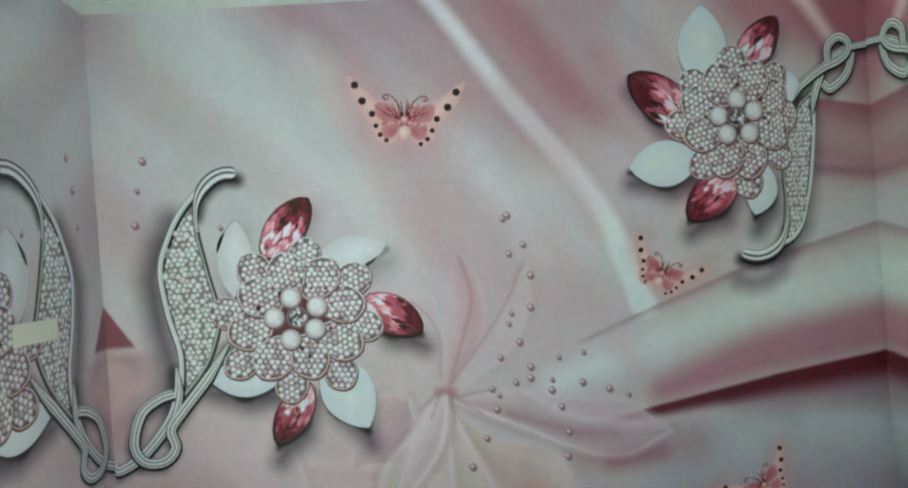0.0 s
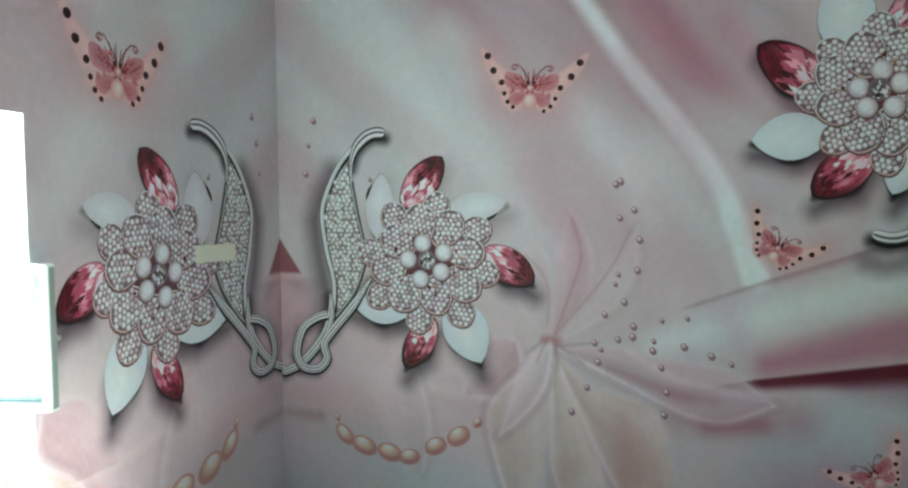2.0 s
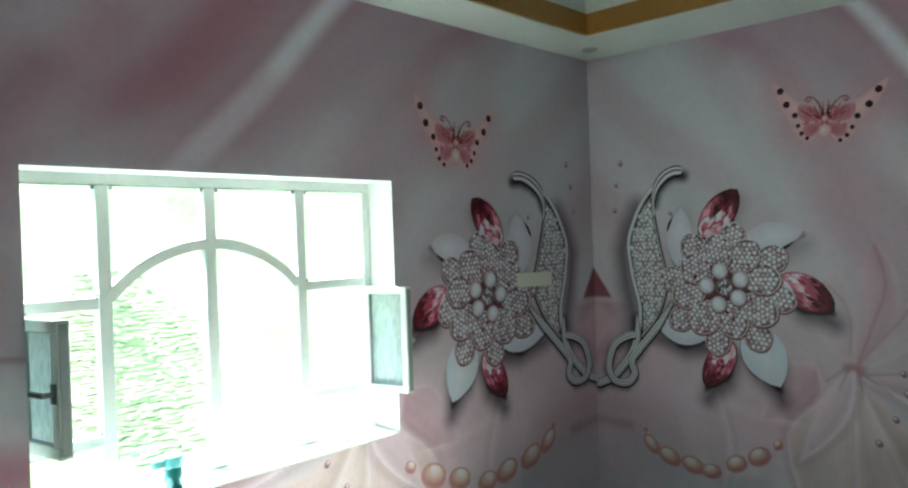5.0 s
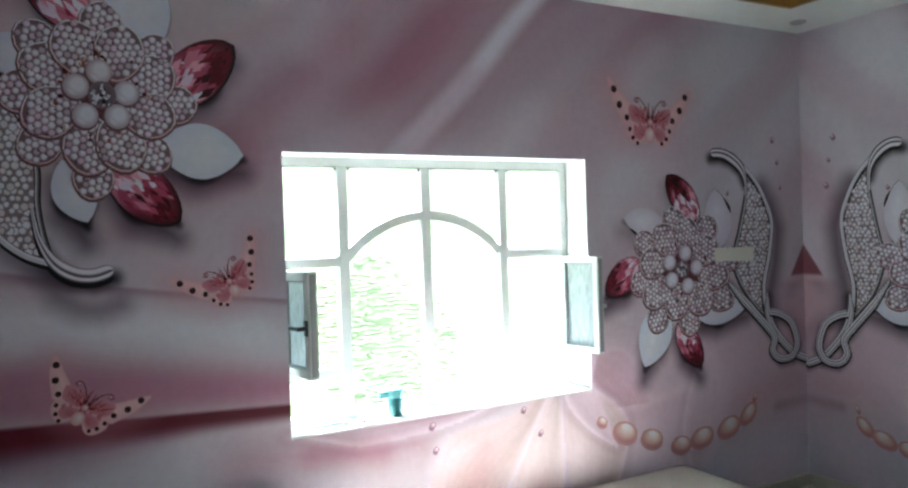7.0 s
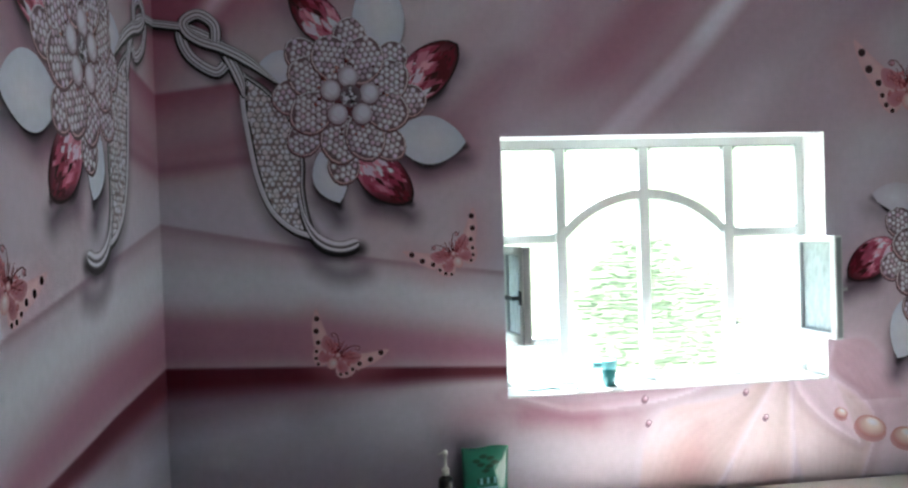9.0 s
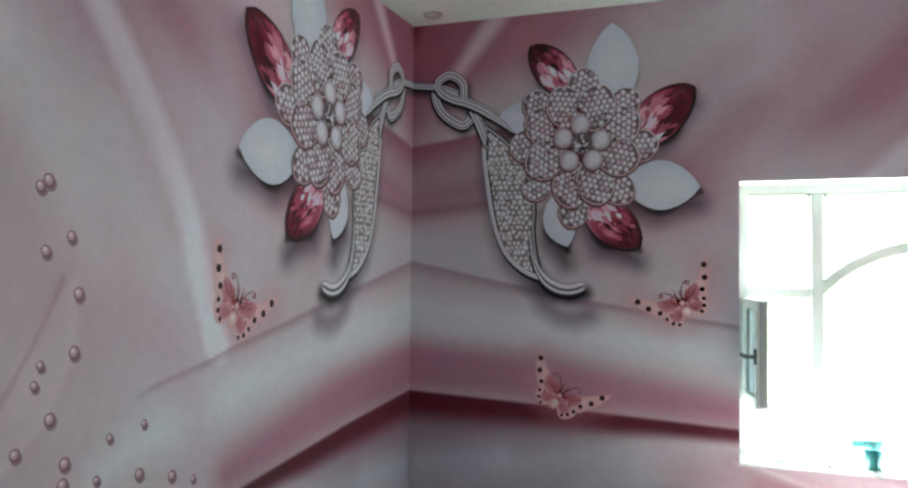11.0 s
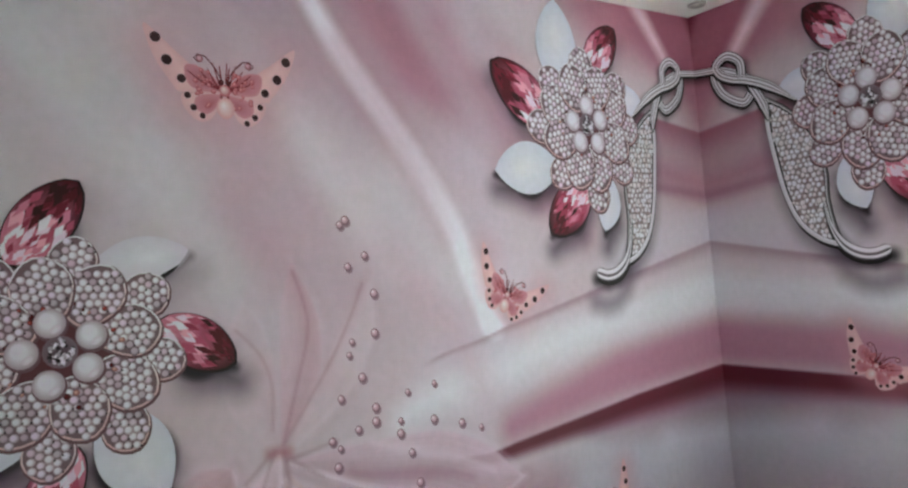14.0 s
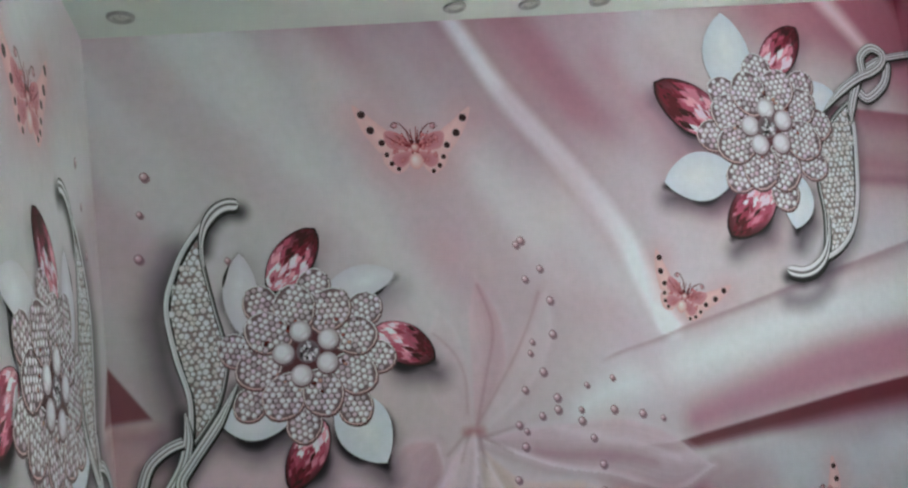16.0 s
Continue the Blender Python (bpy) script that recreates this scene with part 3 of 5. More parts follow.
# flat pieces of ink on top of the ground
class Ink:
    def __init__(self):
        self.v, self.f, self.c = [], [], []

    def fan(self, centre, rim, c_mid, c_rim, h=0.0):
        k = len(self.v)
        self.v += [(*centre, h)] + [(*q, h) for q in rim]
        self.c += [tuple(c_mid)] + [tuple(c) for c in (c_rim if isinstance(c_rim, list) else [c_rim] * len(rim))]
        n = len(rim)
        self.f += [(k, k + 1 + i, k + 1 + (i + 1) % n) for i in range(n)]

    def disc(self, a, b, r, c_mid, c_rim, n=10, h=0.0, squash=1.0, turn=0.0, shift=(0.25, 0.3), core=0.0):
        """A round piece; core: the share of its radius that keeps the middle's colour."""
        ca, sa = math.cos(turn), math.sin(turn)
        ring = []
        for i in range(n):
            x, y = r * math.cos(2 * math.pi * i / n), r * squash * math.sin(2 * math.pi * i / n)
            ring.append((ca * x - sa * y, sa * x + ca * y))
        rim = [(a + x, b + y) for x, y in ring]
        off = (a - shift[0] * r * (1 - core), b + shift[1] * r * squash * (1 - core))
        if not core:
            self.fan(off, rim, c_mid, c_rim, h)
            return
        k = len(self.v)
        inner = [(off[0] + core * x, off[1] + core * y) for x, y in ring]
        self.v += [(*q, h) for q in inner + rim]
        self.c += [tuple(c_mid)] * n + [tuple(c_rim)] * n
        self.f.append(tuple(range(k, k + n)))
        self.f += [(k + i, k + (i + 1) % n, k + n + (i + 1) % n, k + n + i) for i in range(n)]

    def ribbon(self, pts, width, colours, h=0.0):
        """A line with coloured bands across it."""
        widths = width if isinstance(width, (list, tuple)) else [width] * len(pts)
        k, n = len(self.v), len(colours)
        for i, q in enumerate(pts):
            a, b = pts[max(i - 1, 0)], pts[min(i + 1, len(pts) - 1)]
            d = math.hypot(b[0] - a[0], b[1] - a[1]) + 1e-9
            nx, ny = -(b[1] - a[1]) / d, (b[0] - a[0]) / d
            for j in range(n):
                o = (j / (n - 1) - 0.5) * widths[i]
                self.v.append((q[0] + nx * o, q[1] + ny * o, h))
                self.c.append(tuple(colours[j]))
        for i in range(len(pts) - 1):
            for j in range(n - 1):
                a = k + i * n + j
                self.f.append((a, a + 1, a + n + 1, a + n))

    def make(self, name, parent, wall, at=(0, 0, 1, 1, 0), lift=0.0, label=""):
        s0, z0, ks, kz, turn = at[:5]
        kl, kr = at[5:] or (ks, ks)
        ca, sa = math.cos(turn), math.sin(turn)
        verts = []
        for a, b, h in self.v:
            a, b = ca * a - sa * b, kz * (sa * a + ca * b)
            a *= ks + (kl - ks) * min(1.0, max(0.0, -a - 0.2) / 0.25) if a < 0 else ks + (kr - ks) * min(1.0, max(0.0, a - 0.2) / 0.25)
            verts.append(wall.place(s0 + a, z0 + b, lift + h))
        me = bpy.data.meshes.new(name)
        me.from_pydata(verts, [], self.f)
        col = me.color_attributes.new("ink", "FLOAT_COLOR", "POINT")
        col.data.foreach_set("color", np.concatenate([inked(lin(self.c)), np.ones((len(self.c), 1))], 1).astype(np.float32).ravel())
        me.materials.append(PAPER)
        ob = new(name, me)
        ob.parent = parent
        return tagged(ob, label)


def spline(pts, steps=6):
    """A smooth line through points."""
    out, n = [], len(pts)
    for i in range(n - 1):
        p0, p1, p2, p3 = (np.array(pts[min(max(j, 0), n - 1)], float) for j in (i - 1, i, i + 1, i + 2))
        for k in range(steps):
            t = k / steps
            out.append(tuple(0.5 * (2 * p1 + (p2 - p0) * t + (2 * p0 - 5 * p1 + 4 * p2 - p3) * t * t + (3 * p1 - p0 - 3 * p2 + p3) * t ** 3)))
    return out + [tuple(pts[-1])]


def lens_shape(a, b, c, d, w, n=9, blunt=0.75):
    """Outline of a pointed oval from (a, b) to (c, d), w half-wide."""
    dx, dy = c - a, d - b
    ln = math.hypot(dx, dy)
    ux, uy = dx / ln, dy / ln
    side = []
    for i in range(n + 1):
        t = i / n
        o = w * math.sin(math.pi * t) ** blunt
        side.append((t * ln, o))
    rim = [(a + ux * t - uy * o, b + uy * t + ux * o) for t, o in side] + [(a + ux * t + uy * o, b + uy * t - ux * o) for t, o in side[-2:0:-1]]
    return rim


TUBE = [(40, 36, 42), (238, 236, 234), (250, 249, 248), (204, 201, 201), (250, 249, 247), (90, 86, 92)]


def print_brooch(design, wall, at, turn=0.0):
    rnd = random.Random(7)
    place = (*at[:4], turn, *at[4:])
    base = Ink()
    out_, in_ = spline(design["outer"]), spline(design["inner"])
    outline = out_ + in_[-2:0:-1]
    for i in range(len(out_) - 1):
        k = len(base.v)
        base.v += [(*out_[i], 0), (*out_[i + 1], 0), (*in_[i + 1], 0), (*in_[i], 0)]
        base.c += [(168, 154, 153)] * 4
        base.f.append((k, k + 1, k + 2, k + 3))
    # paving stones, set close in staggered rows
    def inside(x, y, gap):
        d = min((x - q[0]) ** 2 + (y - q[1]) ** 2 for q in outline)
        odd = False
        for (ax, ay), (bx, by) in zip(outline, outline[1:] + outline[:1]):
            if (ay > y) != (by > y) and x < (bx - ax) * (y - ay) / (by - ay) + ax:
                odd = not odd
        return odd and d > gap * gap
    xs, ys, step = [q[0] for q in outline], [q[1] for q in outline], 0.029
    for iy in range(int((max(ys) - min(ys)) / (step * 0.87)) + 1):
        for ix in range(int((max(xs) - min(xs)) / step) + 2):
            x = min(xs) + (ix + 0.5 * (iy % 2)) * step + rnd.uniform(-0.006, 0.006)
            y = min(ys) + iy * step * 0.87 + rnd.uniform(-0.006, 0.006)
            if inside(x, y, 0.014):
                v, r = rnd.uniform(-40, 3), rnd.choice((0.013, 0.015, 0.017, 0.0195))
                base.disc(x, y, r, (252 + v, 247 + v, 245 + v), (132 + v, 122 + v, 121 + v), n=8, h=0.0003 + 0.00002 * rnd.randrange(12), shift=(rnd.uniform(-0.5, 0.5), rnd.uniform(-0.2, 0.6)), core=0.62)
    brooch = base.make("printed_brooch", wall.ob, wall, place, 0.0042, "printed silver leaf spray paved with pale stones")
    line = Ink()
    drop = 0.012 if design is HIGH else -0.008
    line.ribbon([(x - drop * 0.5, y - 0.012) for x, y in out_], 0.036, [(30, 25, 31), (24, 20, 26), (30, 25, 31)], -0.0003)
    bend = spline(design["hook"])
    swell = [(0.014 + 0.046 * float(smooth(0.05, 0.6, k / (len(bend) - 1)))) * math.sqrt(max(0.03, 1 - max(0.0, k / (len(bend) - 1) - 0.9) ** 2 * 100)) for k in range(len(bend))]
    line.ribbon([(x + 0.002, y - 0.014) for x, y in bend], [1.12 * q for q in swell], [(26, 22, 28), (20, 16, 22), (26, 22, 28)], -0.0002)
    line.ribbon(out_, 0.027, TUBE)
    line.ribbon([(x, y - 0.004) for x, y in in_], 0.026, [(40, 35, 42), (30, 26, 32), (40, 35, 42)], -0.0002)
    line.ribbon(in_, 0.016, [(230, 228, 225), (150, 147, 147), (60, 56, 62)] if design is LOW else [(60, 56, 62), (150, 147, 147), (230, 228, 225)])
    line.ribbon(bend, swell, [(40, 36, 42), (226, 222, 222), (250, 249, 248), (238, 234, 233), (150, 146, 148), (84, 80, 86), (246, 244, 243), (236, 233, 232), (120, 116, 120), (30, 26, 32)], 0.0002)
    line.make("leaf_rim", brooch, wall, place, 0.0050)
    for n_, way in enumerate(design["stems"]):
        st = Ink()
        fine = [min(0.048 if len(way) > 2 else 0.035, (0.006 + 0.007 * k) if n_ < 2 else 1.0) for k in range(len(spline(way)))]
        st.ribbon([(x + 0.002, y - 0.007) for x, y in spline(way)], [1.25 * q for q in fine], [(34, 29, 36), (22, 18, 24), (34, 29, 36)], -0.0002)
        st.ribbon(spline(way), fine, [(46, 42, 48), (248, 247, 245), (226, 224, 222), (122, 118, 120), (244, 243, 241), (232, 230, 228), (130, 126, 128), (240, 239, 237), (60, 56, 62)])
        st.make("stem", brooch, wall, place, 0.0056 + 0.0006 * n_)
    for n_, (a, b, c, d, w) in enumerate(design["leaves"]):
        lf = Ink()
        rim = lens_shape(a, b, c, d, w, 14)
        faint = design is LOW and n_ < 2
        lf.fan(((a + c) / 2, (b + d) / 2), [((x - (a + c) / 2) * 1.03 + (a + c) / 2, (y - (b + d) / 2) * 1.03 + (b + d) / 2 - 0.006) for x, y in rim], (176, 172, 178) if faint else (120, 116, 124), (196, 192, 196) if faint else (108, 104, 112))
        lf.fan((a * 0.4 + c * 0.6, b * 0.4 + d * 0.6), rim, (224, 224, 225) if faint else (232, 234, 235), (212, 208, 212) if faint else (214, 217, 221), 0.0004)
        edge = (rim[8:15] if n_ == 0 else rim[14:21][::-1]) if faint else None
        if edge:
            lf.ribbon(spline(edge, 4), [0.002, 0.005, 0.009, 0.012, 0.014, 0.016, 0.017, 0.017, 0.017, 0.016, 0.015, 0.014, 0.012, 0.010, 0.008, 0.005, 0.002][: len(spline(edge, 4))] + [0.002] * 20, [(96, 90, 98), (34, 30, 36), (60, 54, 62)], 0.0006)
        lf.make("white_leaf", brooch, wall, place, 0.0030)
    for a, b, c, d, w in design["gems"]:
        g = Ink()
        w *= 0.94
        rim = lens_shape(a, b, c, d, w, 16, 0.58)
        m = (a * 0.52 + c * 0.48, b * 0.52 + d * 0.48)
        n = len(rim)
        wide = [((x - m[0]) * 1.06 + m[0], (y - m[1]) * 1.06 + m[1] - 0.004) for x, y in rim]
        g.fan(m, wide, (84, 34, 46), (58, 22, 32))
        ln = (c - a) ** 2 + (d - b) ** 2
        long_ = ln ** 0.5
        ux, uy = (c - a) / long_, (d - b) / long_
        along = [((x - a) * ux + (y - b) * uy) / long_ for x, y in rim]
        blend = lambda k: tuple(int(p_ + (q_ - p_) * k) for p_, q_ in zip((204, 146, 160), (100, 26, 48)))  # noqa: E731
        g.fan(m, rim, (196, 124, 142), [blend(float(smooth(0.2, 0.85, t))) for t in along], 0.0003)
        pale, mid_, deep = [(240, 214, 220), (226, 182, 193), (248, 236, 238)], [(190, 112, 132), (168, 84, 106), (208, 150, 164)], [(116, 30, 54), (92, 18, 40), (136, 46, 70)]
        for i in range(90):
            t, v = rnd.uniform(0.06, 0.94), rnd.uniform(-0.86, 0.86)
            half_ = w * math.sin(math.pi * t) ** 0.52
            o, size = v * half_, rnd.uniform(0.12, 0.3) * long_ * math.sin(math.pi * t) ** 0.5
            lean = (t - 0.5) * -1.5 * v + rnd.uniform(-0.12, 0.12)
            px, py = ux * math.cos(lean) - uy * math.sin(lean), uy * math.cos(lean) + ux * math.sin(lean)
            x, y = a + ux * t * long_ - uy * o, b + uy * t * long_ + ux * o
            tone_ = float(smooth(0.25, 0.9, t + 0.12 * v)) + rnd.uniform(-0.38, 0.38)
            col = rnd.choice(pale if tone_ < 0.22 else mid_ if tone_ < 0.6 else deep)
            wd = rnd.uniform(0.08, 0.2) * size + 0.004
            ends = [(x + px * size * 0.5, y + py * size * 0.5), (x - py * wd, y + px * wd), (x - px * size * 0.5, y - py * size * 0.5), (x + py * wd, y - px * wd)]
            # facets stay within the stone
            if all(abs(-(q[0] - a) * uy + (q[1] - b) * ux) < 0.97 * w * max(0.0, math.sin(math.pi * min(0.999, max(0.001, ((q[0] - a) * ux + (q[1] - b) * uy) / long_)))) ** 0.52 for q in ends):
                k = len(g.v)
                g.v += [(*q, 0.0005 + 0.00001 * i) for q in ends]
                g.c += [col] * 4
                g.f.append((k, k + 1, k + 2, k + 3))
        g.make("gem", brooch, wall, place, 0.0036, "faceted pink cut gem")
    heart = Ink()
    heart.disc(0, -0.01, 0.26, (128, 84, 90), (120, 82, 88), n=24, shift=(0, 0))
    heart.make("flower_base", brooch, wall, place, 0.0058)
    ordered = sorted(design["petals"], key=lambda q: -math.hypot(*q))
    for n_, (a, b) in enumerate(ordered):
        pt = Ink()
        r, ang = math.hypot(a, b), math.atan2(b, a) + rnd.uniform(-0.2, 0.2)
        big = (0.106 if r < 0.27 else 0.088) * rnd.uniform(0.96, 1.05)
        if r < 0.27:
            a, b = a * 0.89, b * 0.89
        rim = []
        for i in range(20):
            q = 2 * math.pi * i / 20
            rr = big * (1 + 0.2 * max(0.0, math.cos(q)) ** 6 - 0.06 * math.cos(3 * q) + 0.03 * math.cos(2 * q + 1))
            x, y = rr * math.cos(q), 0.92 * rr * math.sin(q)
            rim.append((a + math.cos(ang) * x - math.sin(ang) * y, b + math.sin(ang) * x + math.cos(ang) * y))
        tone = [(214, 190, 188) if y < b - 0.45 * big else (244, 232, 231) if y > b + 0.3 * big else (234, 214, 211) for x, y in rim]
        pt.fan((a, b), [((x - a) * 1.05 + a + 0.002, (y - b) * 1.05 + b - 0.006) for x, y in rim], (122, 96, 101), (134, 108, 112), -0.00008)
        pt.fan((a, b), rim, (150, 124, 124), tone)
        inn = [((x - a) * 0.94 + a, (y - b) * 0.94 + b + 0.001) for x, y in rim]
        pt.fan((a, b), inn, (150, 131, 135), (144, 126, 130), 0.00004)
        step = 0.0292
        for iy in range(-5, 6):
            for ix in range(-5, 7):
                x, y = (ix + 0.5 * (iy % 2)) * step + rnd.uniform(-0.002, 0.002), iy * step * 0.87 + rnd.uniform(-0.002, 0.002)
                q = math.atan2(y / 0.92, x)
                if math.hypot(x, y / 0.92) < big * (1 + 0.2 * max(0.0, math.cos(q)) ** 6 - 0.06 * math.cos(3 * q) + 0.03 * math.cos(2 * q + 1)) - 0.0135:
                    v, w_ = rnd.choice((-46, -30, -16, -8, 0, 5, 5)), rnd.uniform(2, 14)
                    xx, yy = a + math.cos(ang) * x - math.sin(ang) * y, b + math.sin(ang) * x + math.cos(ang) * y
                    pt.disc(xx, yy, 0.0162 * rnd.uniform(0.9, 1.06), (246 + v, 240 + v - w_ * 0.8, 243 + v - w_ * 0.4), (164 + v, 144 + v, 149 + v), n=8, h=0.00008 + 0.000004 * rnd.randrange(8), core=0.5, turn=rnd.uniform(0, 1), shift=(rnd.uniform(0.2, 0.6), rnd.uniform(-0.1, 0.5)))
                    if rnd.random() < 0.4:
                        pt.disc(xx + 0.015, yy - 0.006, 0.0048, (66, 56, 60), (92, 80, 84), n=4, h=0.00014, turn=rnd.uniform(0, 1))
        pt.make("flower_petal", brooch, wall, place, 0.0064 + 0.0003 * n_, "petal paved with small pearls")
    # copper claws and small garnets between the petals
    claw = Ink()
    for i in range(26):
        q, r = rnd.uniform(0, 2 * math.pi), rnd.uniform(0.13, 0.2)
        claw.disc(r * math.cos(q), r * math.sin(q), rnd.uniform(0.007, 0.012), *rnd.choice((((196, 116, 108), (120, 52, 54)), ((236, 196, 184), (150, 96, 92)), ((132, 40, 52), (84, 24, 34)))), n=7, h=0.00001 * i, squash=rnd.uniform(0.6, 1.0), turn=q)
    claw.make("claw_setting", brooch, wall, place, 0.0113, "copper claws with small garnets")
    for a, b in design["pearls"]:
        pe = Ink()
        pe.disc(a + 0.003, b - 0.007, 0.054, (110, 84, 90), (140, 114, 120), n=18, shift=(0, 0), h=-0.0002)
        pe.disc(a, b, 0.050, (240, 236, 238), (186, 172, 178), n=20, core=0.45)
        pe.disc(a - 0.012, b + 0.018, 0.018, (252, 250, 251), (234, 223, 229), n=10, h=0.0003, shift=(0, 0))
        pe.disc(a + 0.016, b - 0.022, 0.02, (234, 228, 231), (216, 208, 212), n=10, h=0.0003, shift=(0, 0), squash=0.6, turn=0.6)
        pe.make("pearl", brooch, wall, place, 0.0118)
    dia = Ink()
    dia.disc(0, 0, 0.055, (104, 92, 100), (150, 134, 140), n=16, shift=(0, 0))
    for i in range(44):
        q, r, size = rnd.uniform(0, 2 * math.pi), 0.044 * math.sqrt(rnd.random()), rnd.uniform(0.006, 0.013)
        v = rnd.choice((250, 244, 226, 190, 120, 60, 44))
        dia.disc(r * math.cos(q), r * math.sin(q), size, (v, v - 4, v), (v * 0.92, v * 0.9, v * 0.92), n=rnd.choice((3, 4)), h=0.00005 + 0.000008 * i, turn=rnd.uniform(0, 3), squash=rnd.uniform(0.5, 1.0), shift=(0, 0))
    dia.make("centre_stone", brooch, wall, place, 0.0124)
    return brooch


# half a butterfly, in units of its dots
DOTS = [(-0.263, 0.171, 0.020), (-0.222, 0.091, 0.020), (-0.168, 0.027, 0.017), (-0.146, -0.034, 0.013), (-0.123, -0.079, 0.013), (-0.089, -0.107, 0.012)]


def print_butterfly(wall, at, size, turn):
    place = (*at, size, size, turn)
    rnd = random.Random(3)
    fly = Ink()
    for q in (-1, 1):
        up = [(0.01, 0.0), (-0.08, 0.05), (-0.2, 0.14), (-0.305, 0.22), (-0.27, 0.1), (-0.2, 0.0), (-0.17, -0.025), (-0.06, -0.02)]
        dn = [(0.0, -0.01), (-0.1, -0.02), (-0.165, -0.03), (-0.16, -0.08), (-0.11, -0.128), (-0.06, -0.12), (-0.02, -0.06)]
        for sh in (up, dn):
            sh = spline([(q * x, y) for x, y in sh + sh[:1]], 4)[:-1]
            c = (sum(x for x, _ in sh) / len(sh), sum(y for _, y in sh) / len(sh))
            fly.fan(c, sh if q > 0 else sh[::-1], (226, 200, 197), (215, 186, 186))
    ob = fly.make("printed_butterfly", wall.ob, wall, place, 0.0034, "printed peach and rose butterfly with dark spots")
    for q in (-1, 1):
        lobe = Ink()
        for sh, tone_ in (([(-0.01, 0.0), (-0.04, 0.05), (-0.1, 0.085), (-0.15, 0.085), (-0.155, 0.045), (-0.13, 0.0), (-0.06, -0.012)], (182, 120, 128)), ([(-0.01, -0.012), (-0.07, -0.02), (-0.115, -0.04), (-0.115, -0.08), (-0.075, -0.1), (-0.035, -0.07)], (190, 130, 136))):
            sh = spline([(-q * x, y) for x, y in sh + sh[:1]], 4)[:-1]
            lobe.fan((-q * -0.05, sum(y for _, y in sh) / len(sh)), sh, tone_, (206, 160, 164))
        lobe.make("inner_wing", ob, wall, place, 0.0037)
        lace = Ink()
        for i in range(17):
            ang = math.radians(150 - i * 14)
            ln = 0.155 if i < 8 else 0.105
            ln *= rnd.uniform(0.8, 1.1)
            x, y = math.cos(ang) * ln, math.sin(ang) * ln * 0.75
            if x > -0.01:
                x = -0.02
            mid = (x * 0.55, y * 0.45 - 0.008)
            lace.ribbon([(q * -0.012, 0.002), (q * mid[0], mid[1]), (q * x, y)], [0.008, 0.007, 0.004], [(112, 36, 48), (170, 78, 90), (112, 36, 48)], 0.0001 * (i % 3))
        for i in range(22):
            lace.disc(q * rnd.uniform(-0.12, -0.03), rnd.uniform(-0.07, 0.075), rnd.uniform(0.006, 0.011), (234, 180, 180), (176, 84, 96), n=7, h=0.0004)
        lace.make("wing_lace", ob, wall, place, 0.0040)
        horn = Ink()
        horn.ribbon([(q * -0.006, 0.03), (q * -0.035, 0.085), (q * -0.075, 0.128), (q * -0.105, 0.132), (q * -0.12, 0.115), (q * -0.1, 0.1)], 0.006, [(110, 66, 74), (150, 96, 100), (110, 66, 74)])
        horn.disc(q * -0.097, 0.115, 0.014, (226, 196, 200), (160, 100, 110), n=8, h=0.0001)
        horn.make("feeler", ob, wall, place, 0.0047)
        for a, b, r in DOTS:
            d = Ink()
            d.disc(q * -a, b - (0.012 if q > 0 else 0), r, (78, 40, 42), (92, 52, 54), n=14, shift=(0, 0))
            d.make("spot", ob, wall, place, 0.0050)
    body = Ink()
    body.disc(0, 0.002, 0.024, (246, 214, 210), (186, 104, 112), n=12)
    body.disc(-0.014, 0.034, 0.012, (130, 60, 66), (96, 40, 48), n=8, h=0.0002)
    body.disc(0.014, 0.034, 0.012, (130, 60, 66), (96, 40, 48), n=8, h=0.0003)
    body.disc(0.002, -0.068, 0.036, (240, 222, 218), (212, 172, 170), n=14, squash=1.2, h=-0.0002)
    body.make("body", ob, wall, place, 0.0056)
    return ob


